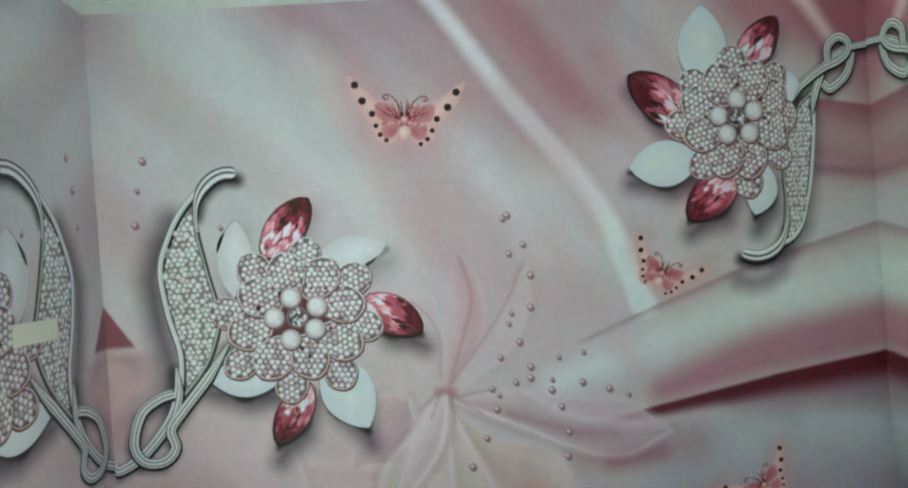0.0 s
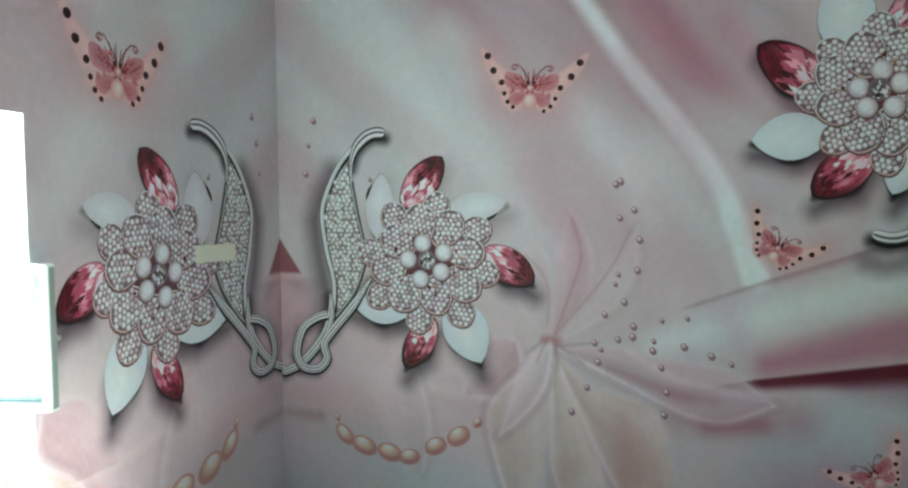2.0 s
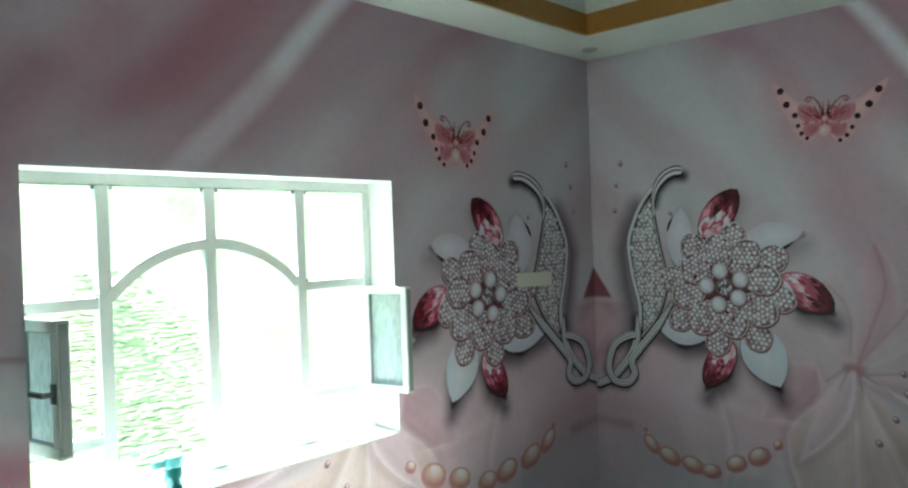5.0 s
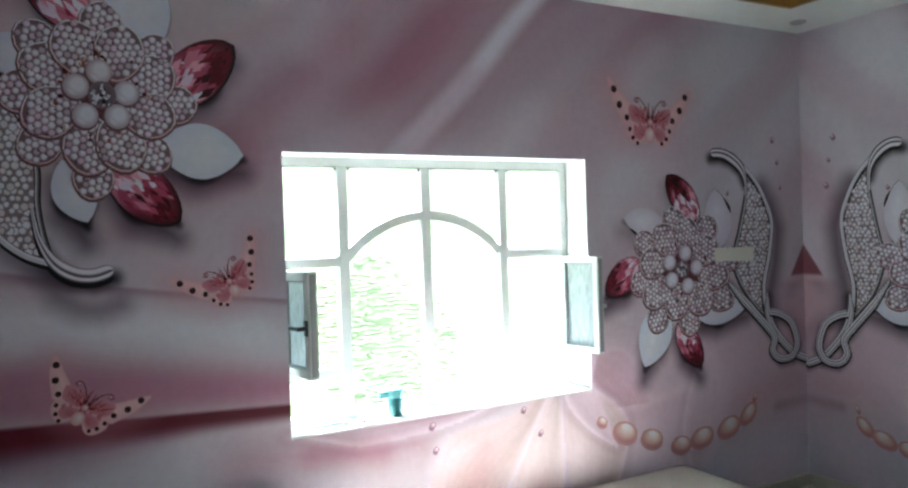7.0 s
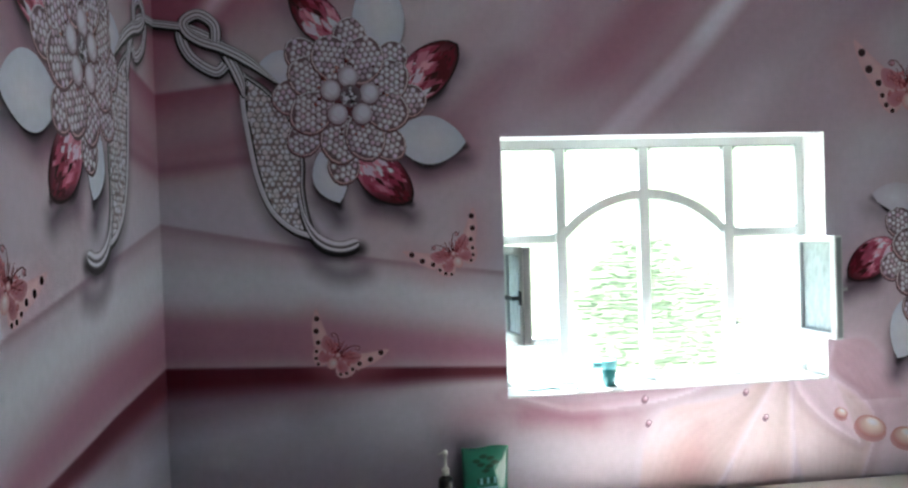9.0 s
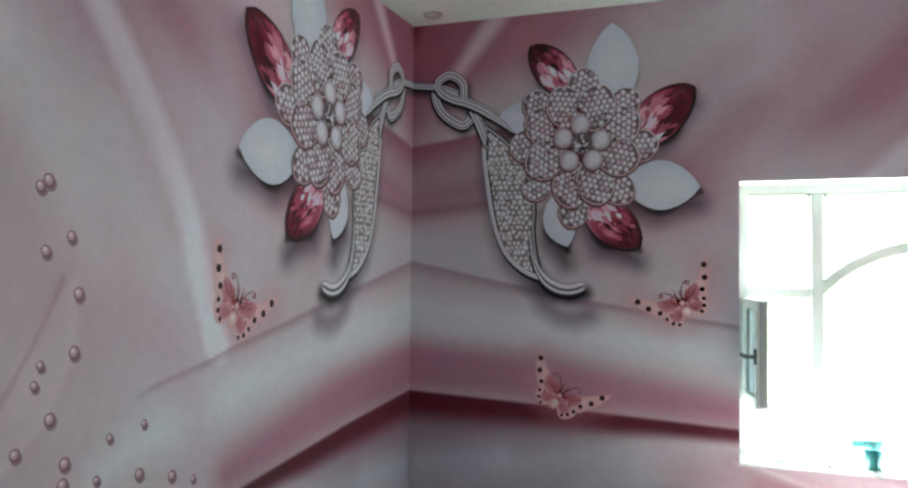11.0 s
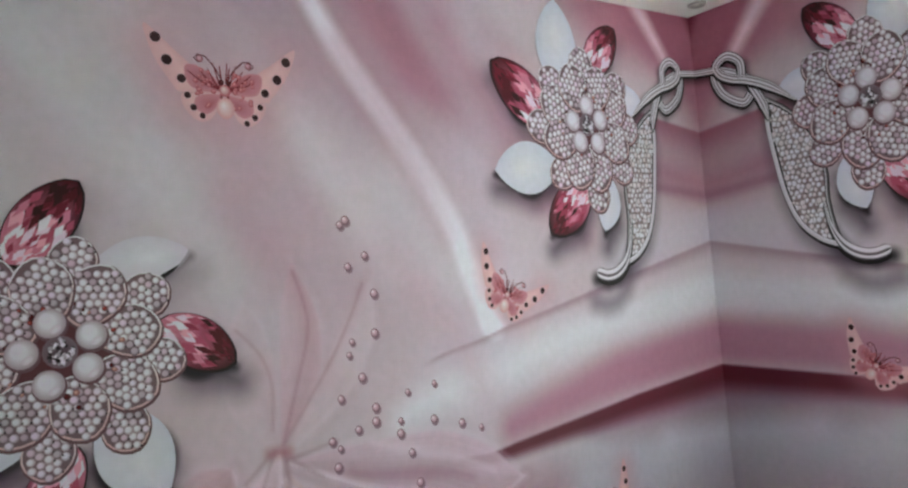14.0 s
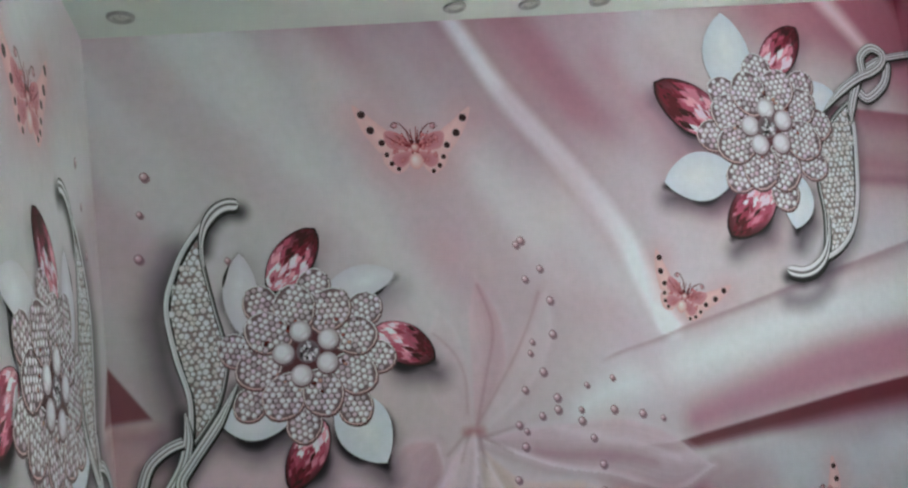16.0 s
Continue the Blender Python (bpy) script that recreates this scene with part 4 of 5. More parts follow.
class Wall:
    """A wall that carries the design: from its low brooch's corner along the wall."""

    def __init__(self, ob, corner, way, out, length, warp, hole=None, lifted=0.0, squeeze=1.0):
        self.lifted, self.squeeze = lifted, squeeze
        self.ob, self.corner, self.way, self.out, self.length, self.warp, self.hole = ob, corner, way, out, length, warp, hole

    def place(self, s, z, lift):
        return (self.corner[0] + self.way[0] * s + self.out[0] * lift, self.corner[1] + self.way[1] * s + self.out[1] * lift, z + ZS)

    def sheet(self, brooches, flies, step):
        def lines(a, b, cuts):
            stops = sorted({a, b, *cuts})
            return np.unique(np.concatenate([np.linspace(p, q, max(2, int(round((q - p) / step)) + 1)) for p, q in zip(stops, stops[1:])]).round(5))
        hs, hz = ((self.hole[0], self.hole[1]), (self.hole[2], self.hole[3])) if self.hole else ((), ())
        ss, zs = lines(0.0, self.length, hs), lines(-ZS + 0.07, SOFFIT + 0.09 - ZS, hz)
        s, z = np.meshgrid(ss, zs)
        sc = np.interp(s, *self.warp)
        low = 1.707 - np.maximum(1.714 - z, 0.0) / self.squeeze + np.maximum(z - 1.714, 0.0)
        zc = z + (low - z) * (1 - smooth(2.2, 2.7, sc)) if self.squeeze < 1 else z
        p = ground_of(sc, zc - self.lifted * np.clip((3.96 - sc) / 1.3, 0, 1) * smooth(0.2, 0.6, z) * (1 - smooth(1.1, 1.5, z)) * smooth(2.0, 2.5, sc))
        p.s, p.z = s, z
        # stone of the corner ornament
        tri = (1 - smooth(-0.01, 0.012, z - 1.415 + 1.5 * s)) * smooth(1.19, 1.22, z)
        p.ink(0.8 * tri, (142, 76, 86))
        p.ink(0.35 * smooth(1.12, 1.16, z) * (1 - smooth(1.18, 1.22, z)) * (1 - smooth(0.08, 0.2, s)), (214, 174, 172))
        facet = (1 - smooth(-0.06, 0.07, np.abs(z - 1.02) - 0.16 + 0.9 * s))
        p.ink(0.4 * facet, (208, 172, 174))
        p.ink(0.5 * (1 - facet) * (1 - smooth(1.14, 1.2, z)) * smooth(0.55, 0.85, z) * (1 - smooth(0.1, 0.34, s)), (176, 142, 154))
        for design, at in brooches:
            ink_brooch_ground(p, design, at)
        for (a, b), size, turn in flies:
            put = lambda x, y: (a + size * (math.cos(turn) * x - math.sin(turn) * y), b + size * (math.sin(turn) * x + math.cos(turn) * y))  # noqa: E731
            p.stroke([put(-0.27, 0.15), put(-0.15, -0.05), put(0, -0.09), put(0.15, -0.05), put(0.27, 0.15)], 0.05 * size, 0.18 * size, (208, 164, 169), 0.45)
        n, m = len(ss), len(zs)
        verts = np.stack([self.corner[0] + self.way[0] * s + self.out[0] * 0.003, self.corner[1] + self.way[1] * s + self.out[1] * 0.003, z + ZS], -1).reshape(-1, 3)
        i, j = np.meshgrid(np.arange(n - 1), np.arange(m - 1))
        a = (j * n + i).ravel()
        quads = np.stack([a, a + 1, a + n + 1, a + n], 1)
        if self.hole:
            cs, cz = ((s[:-1, :-1] + s[1:, 1:]) / 2).ravel(), ((z[:-1, :-1] + z[1:, 1:]) / 2).ravel()
            inside = (cs > self.hole[0]) & (cs < self.hole[1]) & (cz > self.hole[2]) & (cz < self.hole[3])
            quads = quads[~inside]
        if self.way[0] * self.out[1] - self.way[1] * self.out[0] < 0:
            quads = quads[:, ::-1]
        me = bpy.data.meshes.new("wallpaper")
        me.vertices.add(len(verts))
        me.vertices.foreach_set("co", verts.astype(np.float32).ravel())
        me.loops.add(quads.size)
        me.loops.foreach_set("vertex_index", quads.astype(np.int32).ravel())
        me.polygons.add(len(quads))
        me.polygons.foreach_set("loop_start", np.arange(0, quads.size, 4, dtype=np.int32))
        me.update(calc_edges=True)
        col = me.color_attributes.new("ink", "FLOAT_COLOR", "POINT")
        rgba = np.concatenate([inked(p.rgb).reshape(-1, 3), np.ones((len(verts), 1))], 1).astype(np.float32)
        col.data.foreach_set("color", rgba.ravel())
        me.materials.append(PAPER)
        ob = new("wallpaper", me)
        ob.parent = self.ob
        return tagged(ob, "vinyl wallpaper printed with pink satin folds and a sheer lily")


TRAIL = [(1.984, 1.709), (2.008, 1.725), (2.005, 1.532), (2.08, 1.574), (2.108, 1.416), (2.098, 1.255), (1.998, 1.232), (1.982, 1.181), (2.03, 1.085), (1.928, 1.015), (2.078, 0.956), (2.074, 0.9), (2.224, 0.993), (2.352, 1.008), (1.998, 0.883), (1.873, 0.86), (1.908, 0.826), (2.182, 0.882), (2.178, 0.83), (2.338, 0.857), (2.474, 0.814), (2.572, 0.776), (1.892, 0.757), (2.222, 0.742), (1.832, 0.616), (2.25, 0.612), (1.75, 0.478), (2.238, 0.489), (0.235, 2.108), (0.2, 1.965), (0.18, 1.798), (0.587, 1.76)]
STRING = [(0.359, 0.361, 0.022), (0.404, 0.262, 0.043), (0.527, 0.204, 0.05), (0.686, 0.175, 0.048), (0.806, 0.158, 0.04), (0.964, 0.232, 0.043), (1.101, 0.3, 0.046), (1.214, 0.384, 0.03)]


def paper_wall(wall, low, high, flies, string=(0.359, 1.0, 0.0), step=0.008):
    """Sheet, brooches, butterflies and pearls on one wall."""
    wall.sheet([(LOW, low), (HIGH, high)], flies, step)
    print_brooch(LOW, wall, low)
    print_brooch(HIGH, wall, high)
    for at, size, turn in flies:
        print_butterfly(wall, at, size, turn)
    back = lambda s: float(np.interp(s, wall.warp[1], wall.warp[0]))  # noqa: E731
    clear = lambda s, z: not wall.hole or not (wall.hole[0] - 0.03 < s < wall.hole[1] + 0.03 and wall.hole[2] - 0.03 < z < wall.hole[3] + 0.03)  # noqa: E731
    rnd = random.Random(11)
    for s, z in TRAIL:
        s = back(s)
        if wall.squeeze < 1 and z < 1.707:
            z = 1.714 - wall.squeeze * (1.707 - z)
        if clear(s, z):
            d = Ink()
            r = rnd.choice((0.012, 0.015, 0.017))
            d.disc(0.006, -0.010, r * 1.05, (140, 112, 122), (180, 160, 166), n=12, shift=(0, 0))
            d.disc(0, 0, r, (212, 186, 192), (138, 106, 116), n=12, h=0.0004, core=0.45)
            d.disc(-0.25 * r, 0.3 * r, 0.36 * r, (250, 244, 245), (226, 206, 211), n=8, h=0.0007, shift=(0, 0))
            d.make("printed_pearl", wall.ob, wall, (s, z, 1, 1, 0), 0.0034)
    line = [(string[0] + string[1] * (s - 0.359), z + string[2], r * min(1.3, string[1])) for s, z, r in STRING]
    for i, (s, z, r) in enumerate(line):
        p_, q_ = line[max(i - 1, 0)], line[min(i + 1, len(line) - 1)]
        lie = math.atan2(q_[1] - p_[1], q_[0] - p_[0])
        r *= 1.55 if 0 < i < len(line) - 1 else 1.0
        d = Ink()
        d.disc(0.006, -0.016, r * 1.06, (176, 128, 126), (204, 170, 168), n=16, shift=(0, 0), squash=0.64, turn=lie)
        d.disc(0, 0, r, (242, 216, 206), (198, 152, 146), n=18, h=0.0004, squash=0.6, turn=lie, core=0.3)
        d.disc(-0.1 * r, 0.24 * r, r * 0.46, (254, 248, 244), (240, 216, 208), n=12, h=0.0007, shift=(0, 0), squash=0.5, turn=lie, core=0.3)
        d.make("printed_gold_pearl", wall.ob, wall, (s, z, 1, 1, 0), 0.0036 + 0.0001 * i)


RAD = math.pi / 180
W_WIN = Wall(wall_window, (WX, 0.0), (-1, 0), (0, -1), WX, ([0, 1.14, 3.53, 4.277, WX], [0, 0.929, 2.77, 3.215, 3.96]), (WX - WIN[1], WX - WIN[0], WIN[2] - ZS, WIN[3] - ZS), 0.11)
W_RIGHT = Wall(wall_right, (WX, 0.0), (0, -1), (-1, 0), DEPTH, ([0, DEPTH], [0, 3.96]))
W_LEFT = Wall(wall_left, (0.0, -DEPTH), (0, 1), (1, 0), DEPTH, ([0, 0.718, 1.243, 1.635, 2.402, 3.0, DEPTH], [0, 0.929, 1.521, 1.987, 2.775, 3.215, 3.96]), None, 0.08, 0.888)
W_BACK = Wall(wall_back, (0.0, -DEPTH), (1, 0), (0, 1), WX, ([0, 1.14, 3.81, 4.277, WX], [0, 0.929, 2.775, 3.215, 3.96]))
paper_wall(W_RIGHT, (0.929, 1.292, 1.0, 1.0, 1.0, 1.0), (3.215, 2.143, 0.97, 1.0, 0.97, 0.77), [((1.522, 2.228), 0.96, -6 * RAD), ((2.773, 1.371), 0.68, -30 * RAD), ((3.235, 0.25), 0.66, 32 * RAD)])
paper_wall(W_WIN, (1.142, 1.299, 1.05, 0.97, 1.27, 0.97), (4.28, 2.149, 0.95, 1.0, 0.93, 0.93), [((1.363, 2.168), 1.06, 3 * RAD), ((3.81, 1.378), 0.66, -30 * RAD), ((4.385, 0.914), 0.66, 32 * RAD)], (0.52, 1.48, 0.09), 0.009)
paper_wall(W_LEFT, (0.719, 1.376, 0.83, 0.82, 0.775, 0.82), (3.0, 2.151, 1.0, 1.0, 1.02, 0.97), [((1.246, 2.155), 0.83, -3 * RAD), ((2.405, 1.393), 0.68, -30 * RAD), ((2.95, 0.35), 0.66, 32 * RAD)])
paper_wall(W_BACK, (0.8, 1.37, 0.9, 0.82, 0.86, 0.9), (4.28, 2.149, 0.95, 1.0, 0.93, 0.93), [((0.85, 2.14), 0.85, -3 * RAD), ((3.81, 1.378), 0.66, -30 * RAD), ((4.385, 0.5), 0.66, 32 * RAD)], step=0.014)


# ---- window ----
SEAL = material("pale_grey_seal", (150, 154, 156), 0.6, grain=0.05)


def window_unit():
    win = thing("window_1", "white plastic window with an arched centre and two casements swung inwards", "window", kind="structure")
    y0, y1 = FRAME_Y, FRAME_Y + 0.055
    bar = lambda name, *b: part(name, box(bmesh.new(), *b, bevel=0.006), PVC, win)  # noqa: E731
    w = 0.045
    bar("frame_top", X0, X1, y0, y1, Z1 - w, Z1)
    bar("frame_bottom", X0, X1, y0, y1, Z0, Z0 + w)
    bar("frame_side", X0, X0 + w, y0, y1, Z0 + w, Z1 - w)
    bar("frame_side", X1 - w, X1, y0, y1, Z0 + w, Z1 - w)
    ms = (1.962, 2.417, 2.890)
    for x in ms:
        bar("mullion", x - 0.026, x + 0.026, y0 - 0.004, y1 - 0.004, Z0 + w, Z1 - w)
    zt = 1.645
    bar("transom", X0 + w, ms[0] - 0.026, y0, y1, zt - 0.025, zt + 0.025)
    bar("transom", ms[2] + 0.026, X1 - w, y0, y1, zt - 0.025, zt + 0.025)
    zl = 1.105
    bar("transom", X0 + w, ms[0] - 0.026, y0, y1, zl - 0.022, zl + 0.022)
    bar("transom", ms[2] + 0.026, X1 - w, y0, y1, zl - 0.022, zl + 0.022)
    # arch over the two middle lights
    half, rise, zs = (ms[2] - ms[0]) / 2 - 0.02, 0.205, 1.66
    rad = (half * half + rise * rise) / (2 * rise)
    cz, lim = zs + rise - rad, math.asin(half / rad)
    bm = bmesh.new()
    n, rows = 28, []
    for i in range(n + 1):
        a = -lim + 2 * lim * i / n
        ring = []
        for r, y in ((rad + 0.022, y0 - 0.008), (rad + 0.022, y1 - 0.008), (rad - 0.024, y1 - 0.008), (rad - 0.024, y0 - 0.008)):
            ring.append(bm.verts.new((ms[1] + r * math.sin(a), y, cz + r * math.cos(a))))
        rows.append(ring)
    for a, b in zip(rows, rows[1:]):
        for k in range(4):
            bm.faces.new((a[k], b[k], b[(k + 1) % 4], a[(k + 1) % 4]))
    bmesh.ops.recalc_face_normals(bm, faces=bm.faces[:])
    part("arch_bar", bm, PVC, win)
    # fixed panes
    yg = (y0 + y1) / 2
    for a, b, c, d in ((X0 + w, ms[0], zt, Z1 - w), (ms[0], ms[1], Z0 + w, Z1 - w), (ms[1], ms[2], Z0 + w, Z1 - w), (ms[2], X1 - w, zt, Z1 - w), (X0 + w, ms[0], Z0 + w, zl), (ms[2], X1 - w, Z0 + w, zl)):
        pane = part("pane", box(bmesh.new(), a + 0.01, b - 0.01, yg - 0.003, yg + 0.003, c + 0.005, d - 0.005), PANE, win)
        pane.visible_shadow = False
    # screw caps in the corners of the lights
    for x in ms:
        for dx in (-0.036, 0.036):
            part("screw_cap", lathe(bmesh.new(), [(0.007, 0), (0.007, 0.004), (0.004, 0.006)], 10, pose(x + dx, y0 + 0.004, Z1 - w - 0.012, 90)), GASKET, win)
    for x, z in ((ms[0] - 0.034, zt + 0.03), (ms[2] + 0.034, zt + 0.03), (X1 - w - 0.01, zt + 0.03), (ms[0] - 0.034, zl + 0.03), (ms[2] + 0.034, zl + 0.05)):
        part("screw_cap", lathe(bmesh.new(), [(0.007, 0), (0.007, 0.004), (0.004, 0.006)], 10, pose(x, y0 + 0.002, z, 90)), GASKET, win)
    for z0_, z1_, xx in ((Z1 - w - 0.006, Z1 - w - 0.001, 0),):
        part("gasket", box(bmesh.new(), X0 + w, X1 - w, y0 - 0.003, y0, z0_, z1_), GASKET, win)
    # casements on their hinges at the side jambs
    height, width = zt - 0.03 - (zl + 0.03), ms[0] - 0.03 - (X0 + w)
    for side, hx, ang in (("left", X0 + w, -80.0), ("right", X1 - w, 102.0)):
        way = 1 if side == "left" else -1
        low = 0.0 if way > 0 else 0.055
        m = pose(hx, y0 - 0.004, zl + 0.03 - low, 0, 0, ang)
        s = 0.042 if way > 0 else 0.034
        height = zt - 0.03 - (zl + 0.03) + low
        bm = bmesh.new()
        for a, b, c, d in ((0, width, 0, s), (0, width, height - s, height), (0, s, s, height - s), (width - s, width, s, height - s)):
            box(bm, way * a, way * b, -0.024, 0.024, c, d, 0.005, rot=m)
        sash = part("casement", bm, PVC, win, "open casement swung into the room")
        bm = bmesh.new()
        for a, b, c, d in ((s, width - s, s, s + 0.006), (s, width - s, height - s - 0.006, height - s), (s, s + 0.006, s, height - s), (width - s - 0.006, width - s, s, height - s), (width, width + 0.003, 0.01, height - 0.01)):
            box(bm, way * a, way * b, -0.016, 0.016, c, d, rot=m)
        part("rubber_seal", bm, SEAL, sash)
        pane = part("pane", box(bmesh.new(), way * (s - 0.005), way * (width - s + 0.005), -0.003, 0.003, s - 0.005, height - s + 0.005, rot=m), SASHPANE, sash, "blue-green tinted pane, whitened to stand in for glare")
        pane.visible_shadow = False
        bm = bmesh.new()
        face = -0.024 if way > 0 else -0.024
        hm = m @ pose(way * (width - 0.021), face, height * 0.48)
        box(bm, -0.014, 0.014, -0.01, 0.0, -0.035, 0.035, 0.003, rot=hm)
        box(bm, -0.009, 0.009, -0.045, -0.008, -0.009, 0.009, 0.002, rot=hm)
        box(bm, min(0, -way * 0.11), max(0.009, -way * 0.009), -0.05, -0.034, -0.009, 0.009, 0.003, rot=hm)
        part("handle", bm, STEEL if way < 0 else GASKET, sash)
    return win


window_unit()
SILLM = material("painted_sill", (236, 238, 236), 0.4, grain=0.03, grain_size=25, bump=0.1)
tagged(part("window_sill", box(bmesh.new(), X0 + 0.002, X1 - 0.002, -0.004, FRAME_Y - 0.002, Z0 + 0.001, Z0 + 0.012, 0.003), SILLM), "white painted window sill board", "window sill", kind="structure")
baseb = bmesh.new()
for b in ((0.004, WX - 0.004, -0.018, -0.004), (0.004, WX - 0.004, -DEPTH + 0.004, -DEPTH + 0.018), (0.004, 0.018, -DEPTH + 0.018, -0.018), (WX - 0.018, WX - 0.004, -DEPTH + 0.018, -0.018)):
    box(baseb, *b, 0.0, 0.07, 0.003)
tagged(part("baseboard", baseb, material("pale_skirting", (214, 210, 200), 0.45, grain=0.05)), "pale skirting along the foot of the walls", "baseboard", kind="structure")


# ---- recessed spotlights ----
def spotlight():
    lamp = thing("ceiling_spotlight", "round chrome recessed spotlight in the white ceiling border, off", "spotlight", "recessed ceiling spotlights")
    part("trim_ring", lathe(bmesh.new(), [(0.030, -0.001), (0.034, -0.010), (0.044, -0.011), (0.049, -0.006), (0.050, 0.0)], 28), STEEL, lamp, "chrome ring")
    part("bulb_face", lathe(bmesh.new(), [(0.012, -0.0075), (0.020, -0.0065), (0.0305, -0.003), (0.0305, -0.001)], 24), LAMPGLASS, lamp, "frosted bulb face")
    for s in (-1, 1):
        part("spring_clip", box(bmesh.new(), s * 0.024 - 0.004, s * 0.024 + 0.004, -0.003, 0.003, -0.0125, -0.007, 0.001), STEEL, lamp)
    return lamp


first = spotlight()
spots = [(0.17, -0.17), (WX - 0.27, -0.2), (0.17, -DEPTH + 0.17), (WX - 0.2, -DEPTH + 0.2)]
spots += [(2.40 + d, -0.14) for d in (-0.39, 0, 0.39)] + [(2.59 + d, -DEPTH + 0.17) for d in (-0.42, 0, 0.42)]
spots += [(x, -2.14 + d) for x in (0.13, WX - 0.2) for d in (-0.34, 0, 0.34)]
first.matrix_basis = pose(*spots[0], soffit_at(*spots[0]))
for x, y in spots[1:]:
    copy_thing(first, pose(x, y, soffit_at(x, y)))


# ---- low seat under the window, with what stands on it ----
def floor_seat():
    seat = thing("floor_mattress", "low cream covered mattress seat along the wall under the window", "mattress")
    bm = bmesh.new()
    box(bm, 1.2, 4.0, -0.86, -0.006, 0.0, 0.345, 0.045)
    part("cushion", bm, CLOTH, seat)
    for z in (0.06, 0.275):
        ring = [(1.2, -0.82, z), (1.24, -0.863, z), (3.96, -0.863, z), (4.003, -0.82, z), (4.003, -0.03, z)]
        part("piping", tube(bmesh.new(), ring, 0.006), CLOTH, seat)
    return seat


floor_seat()
BLACK = material("black_plastic", (26, 26, 28), 0.3, grain=0.05)
CLEAR = material("milky_pump_plastic", (214, 214, 210), 0.25, grain=0.02)
GREEN = material("green_foil_pack", (40, 118, 94), 0.28, grain=0.1, grain_size=22, bump=0.35, bump_size=35, coat=0.4)
DKGREEN = material("dark_green_ink", (18, 70, 44), 0.35, grain=0.05)
PALEBLUE = material("pale_blue_ink", (150, 206, 214), 0.35, grain=0.05)
TEAL = material("teal_plastic", (40, 104, 104), 0.35, grain=0.06)
TEALLID = material("pale_teal_plastic", (120, 186, 186), 0.3, grain=0.05)


def pump_bottle(x, y, z):
    bottle = thing("pump_bottle", "black lotion bottle with a pale pump head, on the cream seat", "bottle", loc=(x, y, z))
    part("body", lathe(bmesh.new(), [(0.030, 0.0), (0.036, 0.004), (0.037, 0.01), (0.037, 0.165), (0.033, 0.18), (0.018, 0.188), (0.015, 0.195)], 28), BLACK, bottle)
    pump = part("pump", lathe(bmesh.new(), [(0.017, 0.195), (0.018, 0.225), (0.007, 0.23), (0.006, 0.285), (0.013, 0.29), (0.014, 0.306), (0.008, 0.311)], 20), CLEAR, bottle, "pale pump head")
    part("nozzle", tube(bmesh.new(), [(0, 0, 0.30), (-0.02, -0.005, 0.302), (-0.036, -0.01, 0.293)], 0.0045), CLEAR, pump)
    return bottle


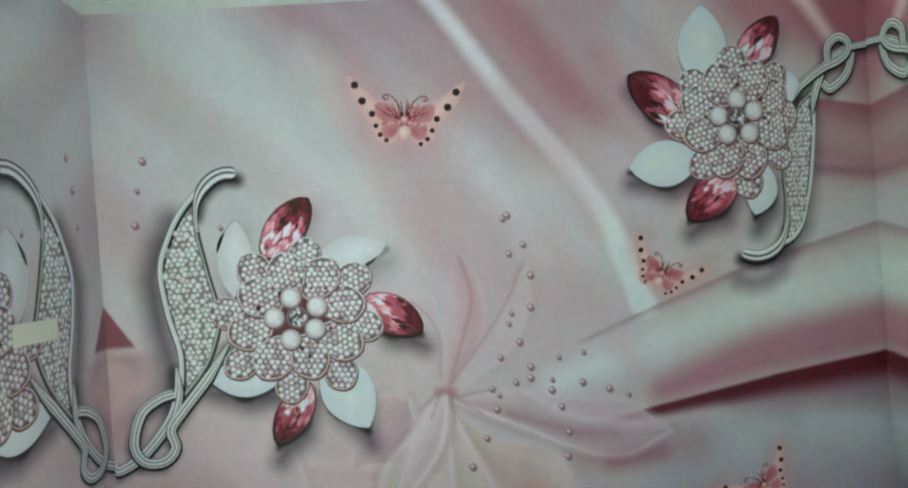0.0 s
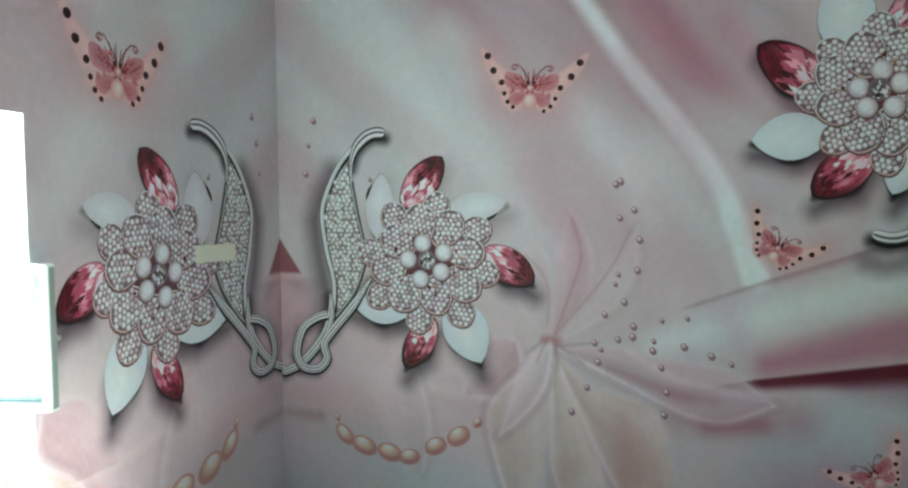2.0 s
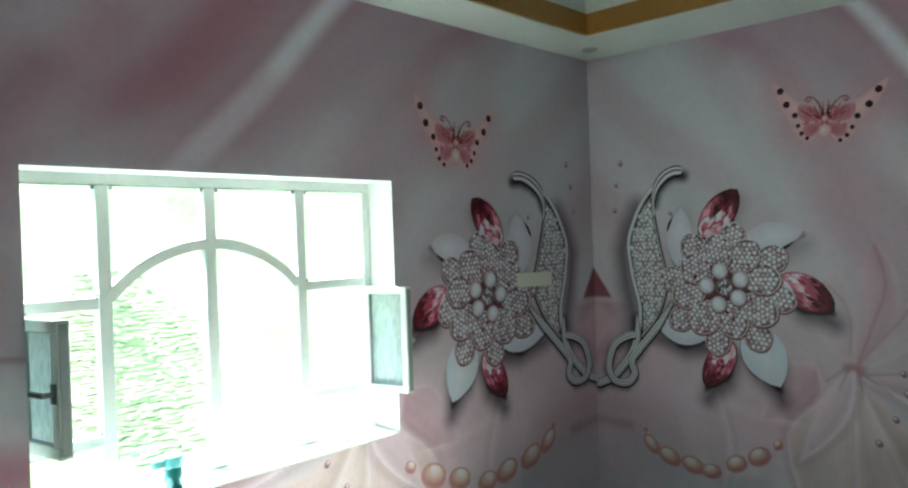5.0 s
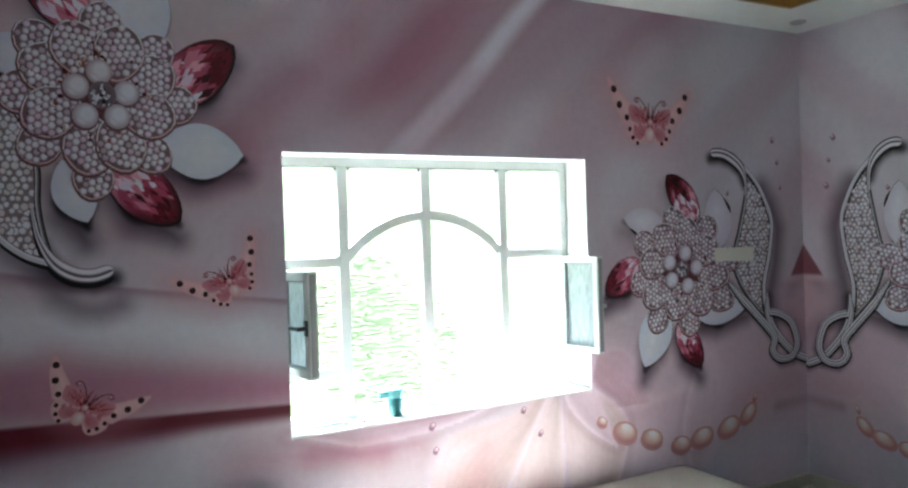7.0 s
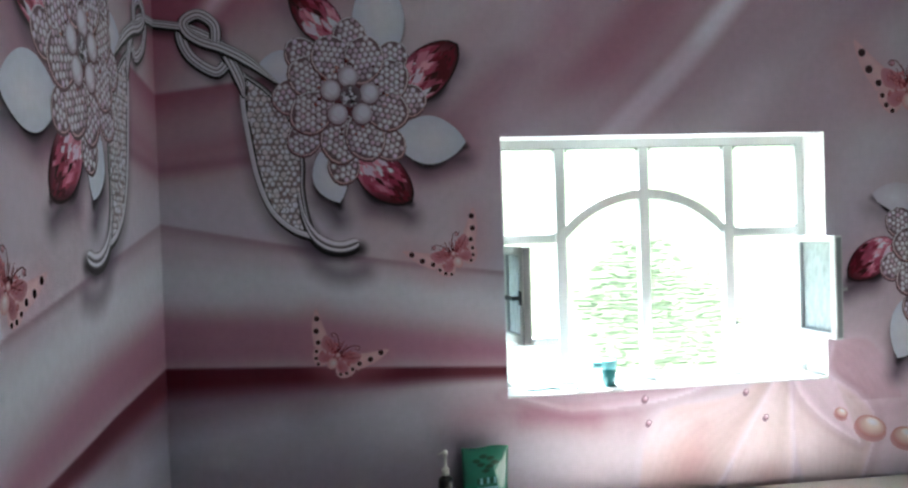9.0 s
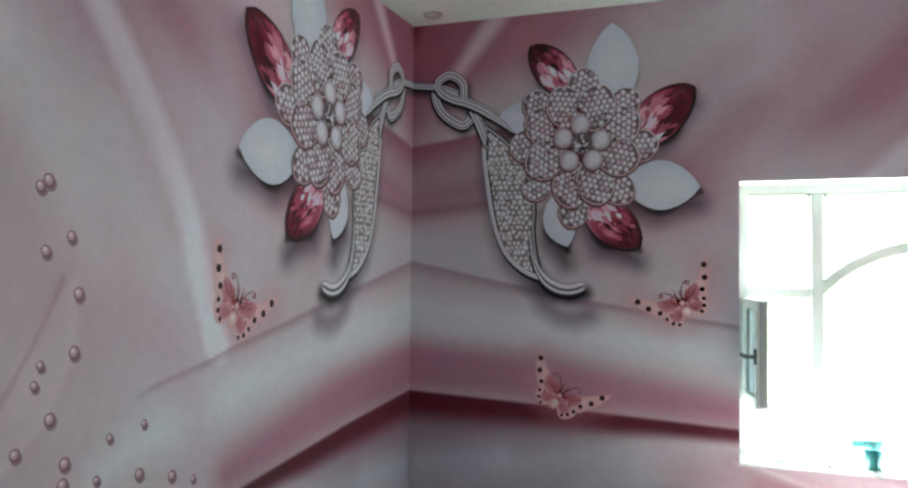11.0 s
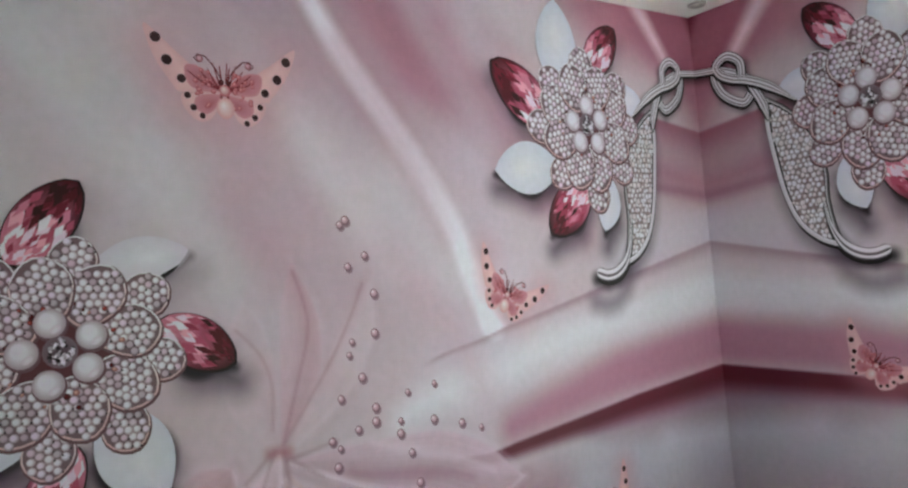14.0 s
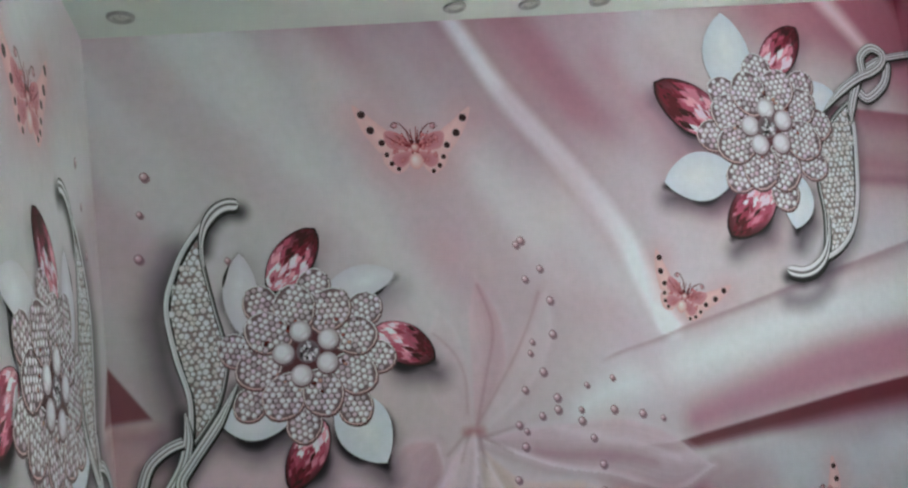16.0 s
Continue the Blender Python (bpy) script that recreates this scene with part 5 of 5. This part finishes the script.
def refill_pack(x, y, z):
    """A soft stand-up pouch with a welded top edge and printed leaves."""
    pack = thing("refill_pouch", "green foil refill pouch with dark leaf print leaning by the wall", "pouch", loc=(x, y, z))
    w, h, nx, nz = 0.118, 0.315, 16, 20

    def half(u, v):
        fat = 0.032 * (1 - v) ** 0.7 * math.sqrt(max(0.0, 1 - u * u)) + 0.0012
        wave = 0.004 * math.sin(7 * u + 9 * v) * (1 - v)
        return fat + wave * math.sqrt(max(0.0, 1 - u * u)), w * u * (1 - 0.05 * math.sin(3 * v)), h * v + 0.004 * math.sin(4 * u) * v
    bm = bmesh.new()
    sides = []
    for s in (-1, 1):
        sides.append([[bm.verts.new((half(2 * i / nx - 1, j / nz)[1], s * half(2 * i / nx - 1, j / nz)[0], half(2 * i / nx - 1, j / nz)[2])) for i in range(nx + 1)] for j in range(nz + 1)])
    for g, s in zip(sides, (-1, 1)):
        for j in range(nz):
            for i in range(nx):
                q = (g[j][i], g[j][i + 1], g[j + 1][i + 1], g[j + 1][i])
                bm.faces.new(q if s < 0 else q[::-1]).smooth = True
    a, b = sides
    edge_a = [a[0][i] for i in range(nx + 1)] + [a[j][nx] for j in range(1, nz + 1)] + [a[nz][i] for i in range(nx - 1, -1, -1)] + [a[j][0] for j in range(nz - 1, 0, -1)]
    edge_b = [b[0][i] for i in range(nx + 1)] + [b[j][nx] for j in range(1, nz + 1)] + [b[nz][i] for i in range(nx - 1, -1, -1)] + [b[j][0] for j in range(nz - 1, 0, -1)]
    for k in range(len(edge_a)):
        bm.faces.new((edge_a[k], edge_b[k], edge_b[(k + 1) % len(edge_a)], edge_a[(k + 1) % len(edge_a)]))
    part("pouch", bm, GREEN, pack)

    def patch(name, u0, u1, v0, v1, mat, cut=0.0):
        bm = bmesh.new()
        n = 8
        top, low = [], []
        for i in range(n + 1):
            t = i / n
            u = u0 + (u1 - u0) * t
            bow = math.sin(math.pi * t) if cut else 1.0
            vm, vh = (v0 + v1) / 2, (v1 - v0) / 2 * bow
            for row, v in ((top, vm + vh), (low, vm - vh)):
                y_, x_, z_ = half(u, v)
                row.append(bm.verts.new((x_, -y_ - 0.0015, z_)))
        for i in range(n):
            bm.faces.new((low[i], low[i + 1], top[i + 1], top[i]))
        part(name, bm, mat, pack)
    rnd = random.Random(5)
    for u, v in ((-0.1, 0.86), (0.2, 0.82), (-0.2, 0.74), (0.15, 0.7), (0.4, 0.75), (0.0, 0.64), (-0.4, 0.8)):
        patch("leaf_print", u - 0.2, u + 0.2, v - 0.035, v + 0.035, DKGREEN, 1.0)
    for i in range(6):
        u = -0.4 + i * 0.15
        patch("label_bar", u, u + 0.09, 0.44, 0.53, PALEBLUE if i % 2 else DKGREEN)
    patch("label_bar", -0.45, 0.5, 0.36, 0.385, PALEBLUE)
    patch("label_bar", -0.35, 0.4, 0.26, 0.29, PALEBLUE)
    return pack


pump_bottle(1.285, -0.09, 0.346)
refill_pack(1.478, -0.06, 0.346).rotation_euler = (radians(4), 0, radians(3))


def jar(x, y, z):
    pot = thing("teal_jar", "dark teal plastic jar with a pale lid on the window sill", "jar", loc=(x, y, z))
    part("body", lathe(bmesh.new(), [(0.033, 0.0), (0.037, 0.004), (0.037, 0.08), (0.034, 0.088), (0.033, 0.092)], 26), TEAL, pot)
    lid = part("lid", lathe(bmesh.new(), [(0.0385, 0.090), (0.039, 0.094), (0.039, 0.128), (0.036, 0.134)], 26), TEALLID, pot, "pale teal screw lid")
    part("spout", box(bmesh.new(), -0.085, -0.037, -0.014, 0.014, 0.094, 0.126, 0.006), TEALLID, lid)
    return pot


jar(2.17, 0.1, Z0 + 0.012)
cord = thing("cable", "thin teal cable lying in a loop on the sill", "cable", loc=(1.86, 0.06, Z0 + 0.0165))
part("wire", tube(bmesh.new(), spline([(-0.14, -0.03, 0), (-0.06, -0.045, 0), (0.02, -0.02, 0), (0.05, 0.02, 0), (0.0, 0.045, 0), (-0.08, 0.03, 0), (-0.12, 0.05, 0)]), 0.004), TEALLID, cord)
GRIT = material("dark_grit", (70, 64, 58), 0.9, grain=0.2)
rnd = random.Random(21)
for x, y, r in ((2.3, 0.05, 0.009), (2.34, 0.06, 0.006), (2.62, 0.07, 0.008), (2.66, 0.05, 0.01), (2.7, 0.06, 0.006), (1.99, 0.06, 0.007)):
    bm = bmesh.new()
    bmesh.ops.create_icosphere(bm, subdivisions=2, radius=r)
    for v in bm.verts:
        v.co *= rnd.uniform(0.75, 1.15)
        v.co.z *= 0.6
    crumb = part("pebble", bm, GRIT)
    crumb.location = (x, y, Z0 + 0.012 + r * 0.5)
    tagged(crumb, "small dark crumb of grit on the sill", "pebble", "crumbs on the sill")

# a strip of paper stuck over the low brooch on the window wall
bm = bmesh.new()
box(bm, -0.175, 0.175, -0.0006, 0.0006, -0.043, 0.043)
for v in bm.verts:
    v.co.y -= 0.004 if v.co.x > 0.15 else 0.0
strip = part("paper_strip", bm, material("cream_paper", (236, 234, 224), 0.8, grain=0.05, grain_size=60))
strip.matrix_basis = pose(4.485, -0.0142, 1.58, 0, 1.5, 0)
tagged(strip, "small cream paper strip taped onto the wallpaper", "paper strip")


# ---- outside: the terraced hillside across the valley ----
HILL = material("dry_grass_hillside", (112, 119, 84), 0.95, grain=0.4, grain_size=2.2)
n, m_ = 130, 150
verts, faces = [], []
for j in range(m_ + 1):
    for i in range(n + 1):
        x = -70 + 150 * i / n
        y = 30 + j * 0.55 + 0.8 * noise.noise(Vector((x * 0.05, j * 0.05, 0.0)))
        z = -12 + j * 0.33 + 0.9 * noise.noise(Vector((x * 0.03, j * 0.04, 3.0)))
        verts.append((x, y, z))
for j in range(m_):
    for i in range(n):
        a = j * (n + 1) + i
        faces.append((a, a + 1, a + n + 2, a + n + 1))
me = bpy.data.meshes.new("hillside")
me.from_pydata(verts, [], faces)
me.materials.append(HILL)
for f in me.polygons:
    f.use_smooth = True
hill = tagged(new("hillside", me), "pale grassy hillside seen through the window", "hillside", kind="structure")
# low shrubs in rows along one stretch of the slope
rnd = random.Random(9)
ball = bmesh.new()
bmesh.ops.create_icosphere(ball, subdivisions=1, radius=1.0)
unit, tris = [v.co.copy() for v in ball.verts], [[v.index for v in f.verts] for f in ball.faces]
ball.free()
sv, sf = [], []
while len(sf) < 1300 * len(tris):
    x, j = rnd.uniform(15.0, 26.0), rnd.uniform(8, 38)
    if rnd.random() > 1.2 - abs(x - 19.5 - 0.16 * (j - 22)) / 5.5 - abs(j - 22) / 24.0:
        continue
    j = round(j / 0.8) * 0.8 + rnd.gauss(0, 0.2)
    near = Vector(verts[int(round(j)) * (n + 1) + int(round((x + 70) * n / 150))])
    r = rnd.uniform(0.02, 0.055)
    k, wide = len(sv), rnd.uniform(3.0, 13.0)
    sv += [(x + u.x * r * wide * rnd.uniform(0.7, 1.2), near.y + (j - round(j)) * 0.55 + u.y * r, near.z + (j - round(j)) * 0.33 + 0.4 * r + u.z * r * rnd.uniform(0.6, 1.2)) for u in unit]
    sf += [[k + q for q in t_] for t_ in tris]
me = bpy.data.meshes.new("shrubs")
me.from_pydata(sv, [], sf)
me.materials.append(material("shrub_leaves", (128, 134, 104), 0.9, grain=0.35, grain_size=3))
tagged(new("shrubs", me), "low green shrubs in rows along the slope", "shrubs", kind="stuff")
bm = bmesh.new()
bmesh.ops.create_grid(bm, x_segments=40, y_segments=40, size=1500, matrix=Matrix.Translation((0, 0, -16.5)))
tagged(part("ground", bm, HILL), "grassy valley ground outside the house", "ground", kind="structure")
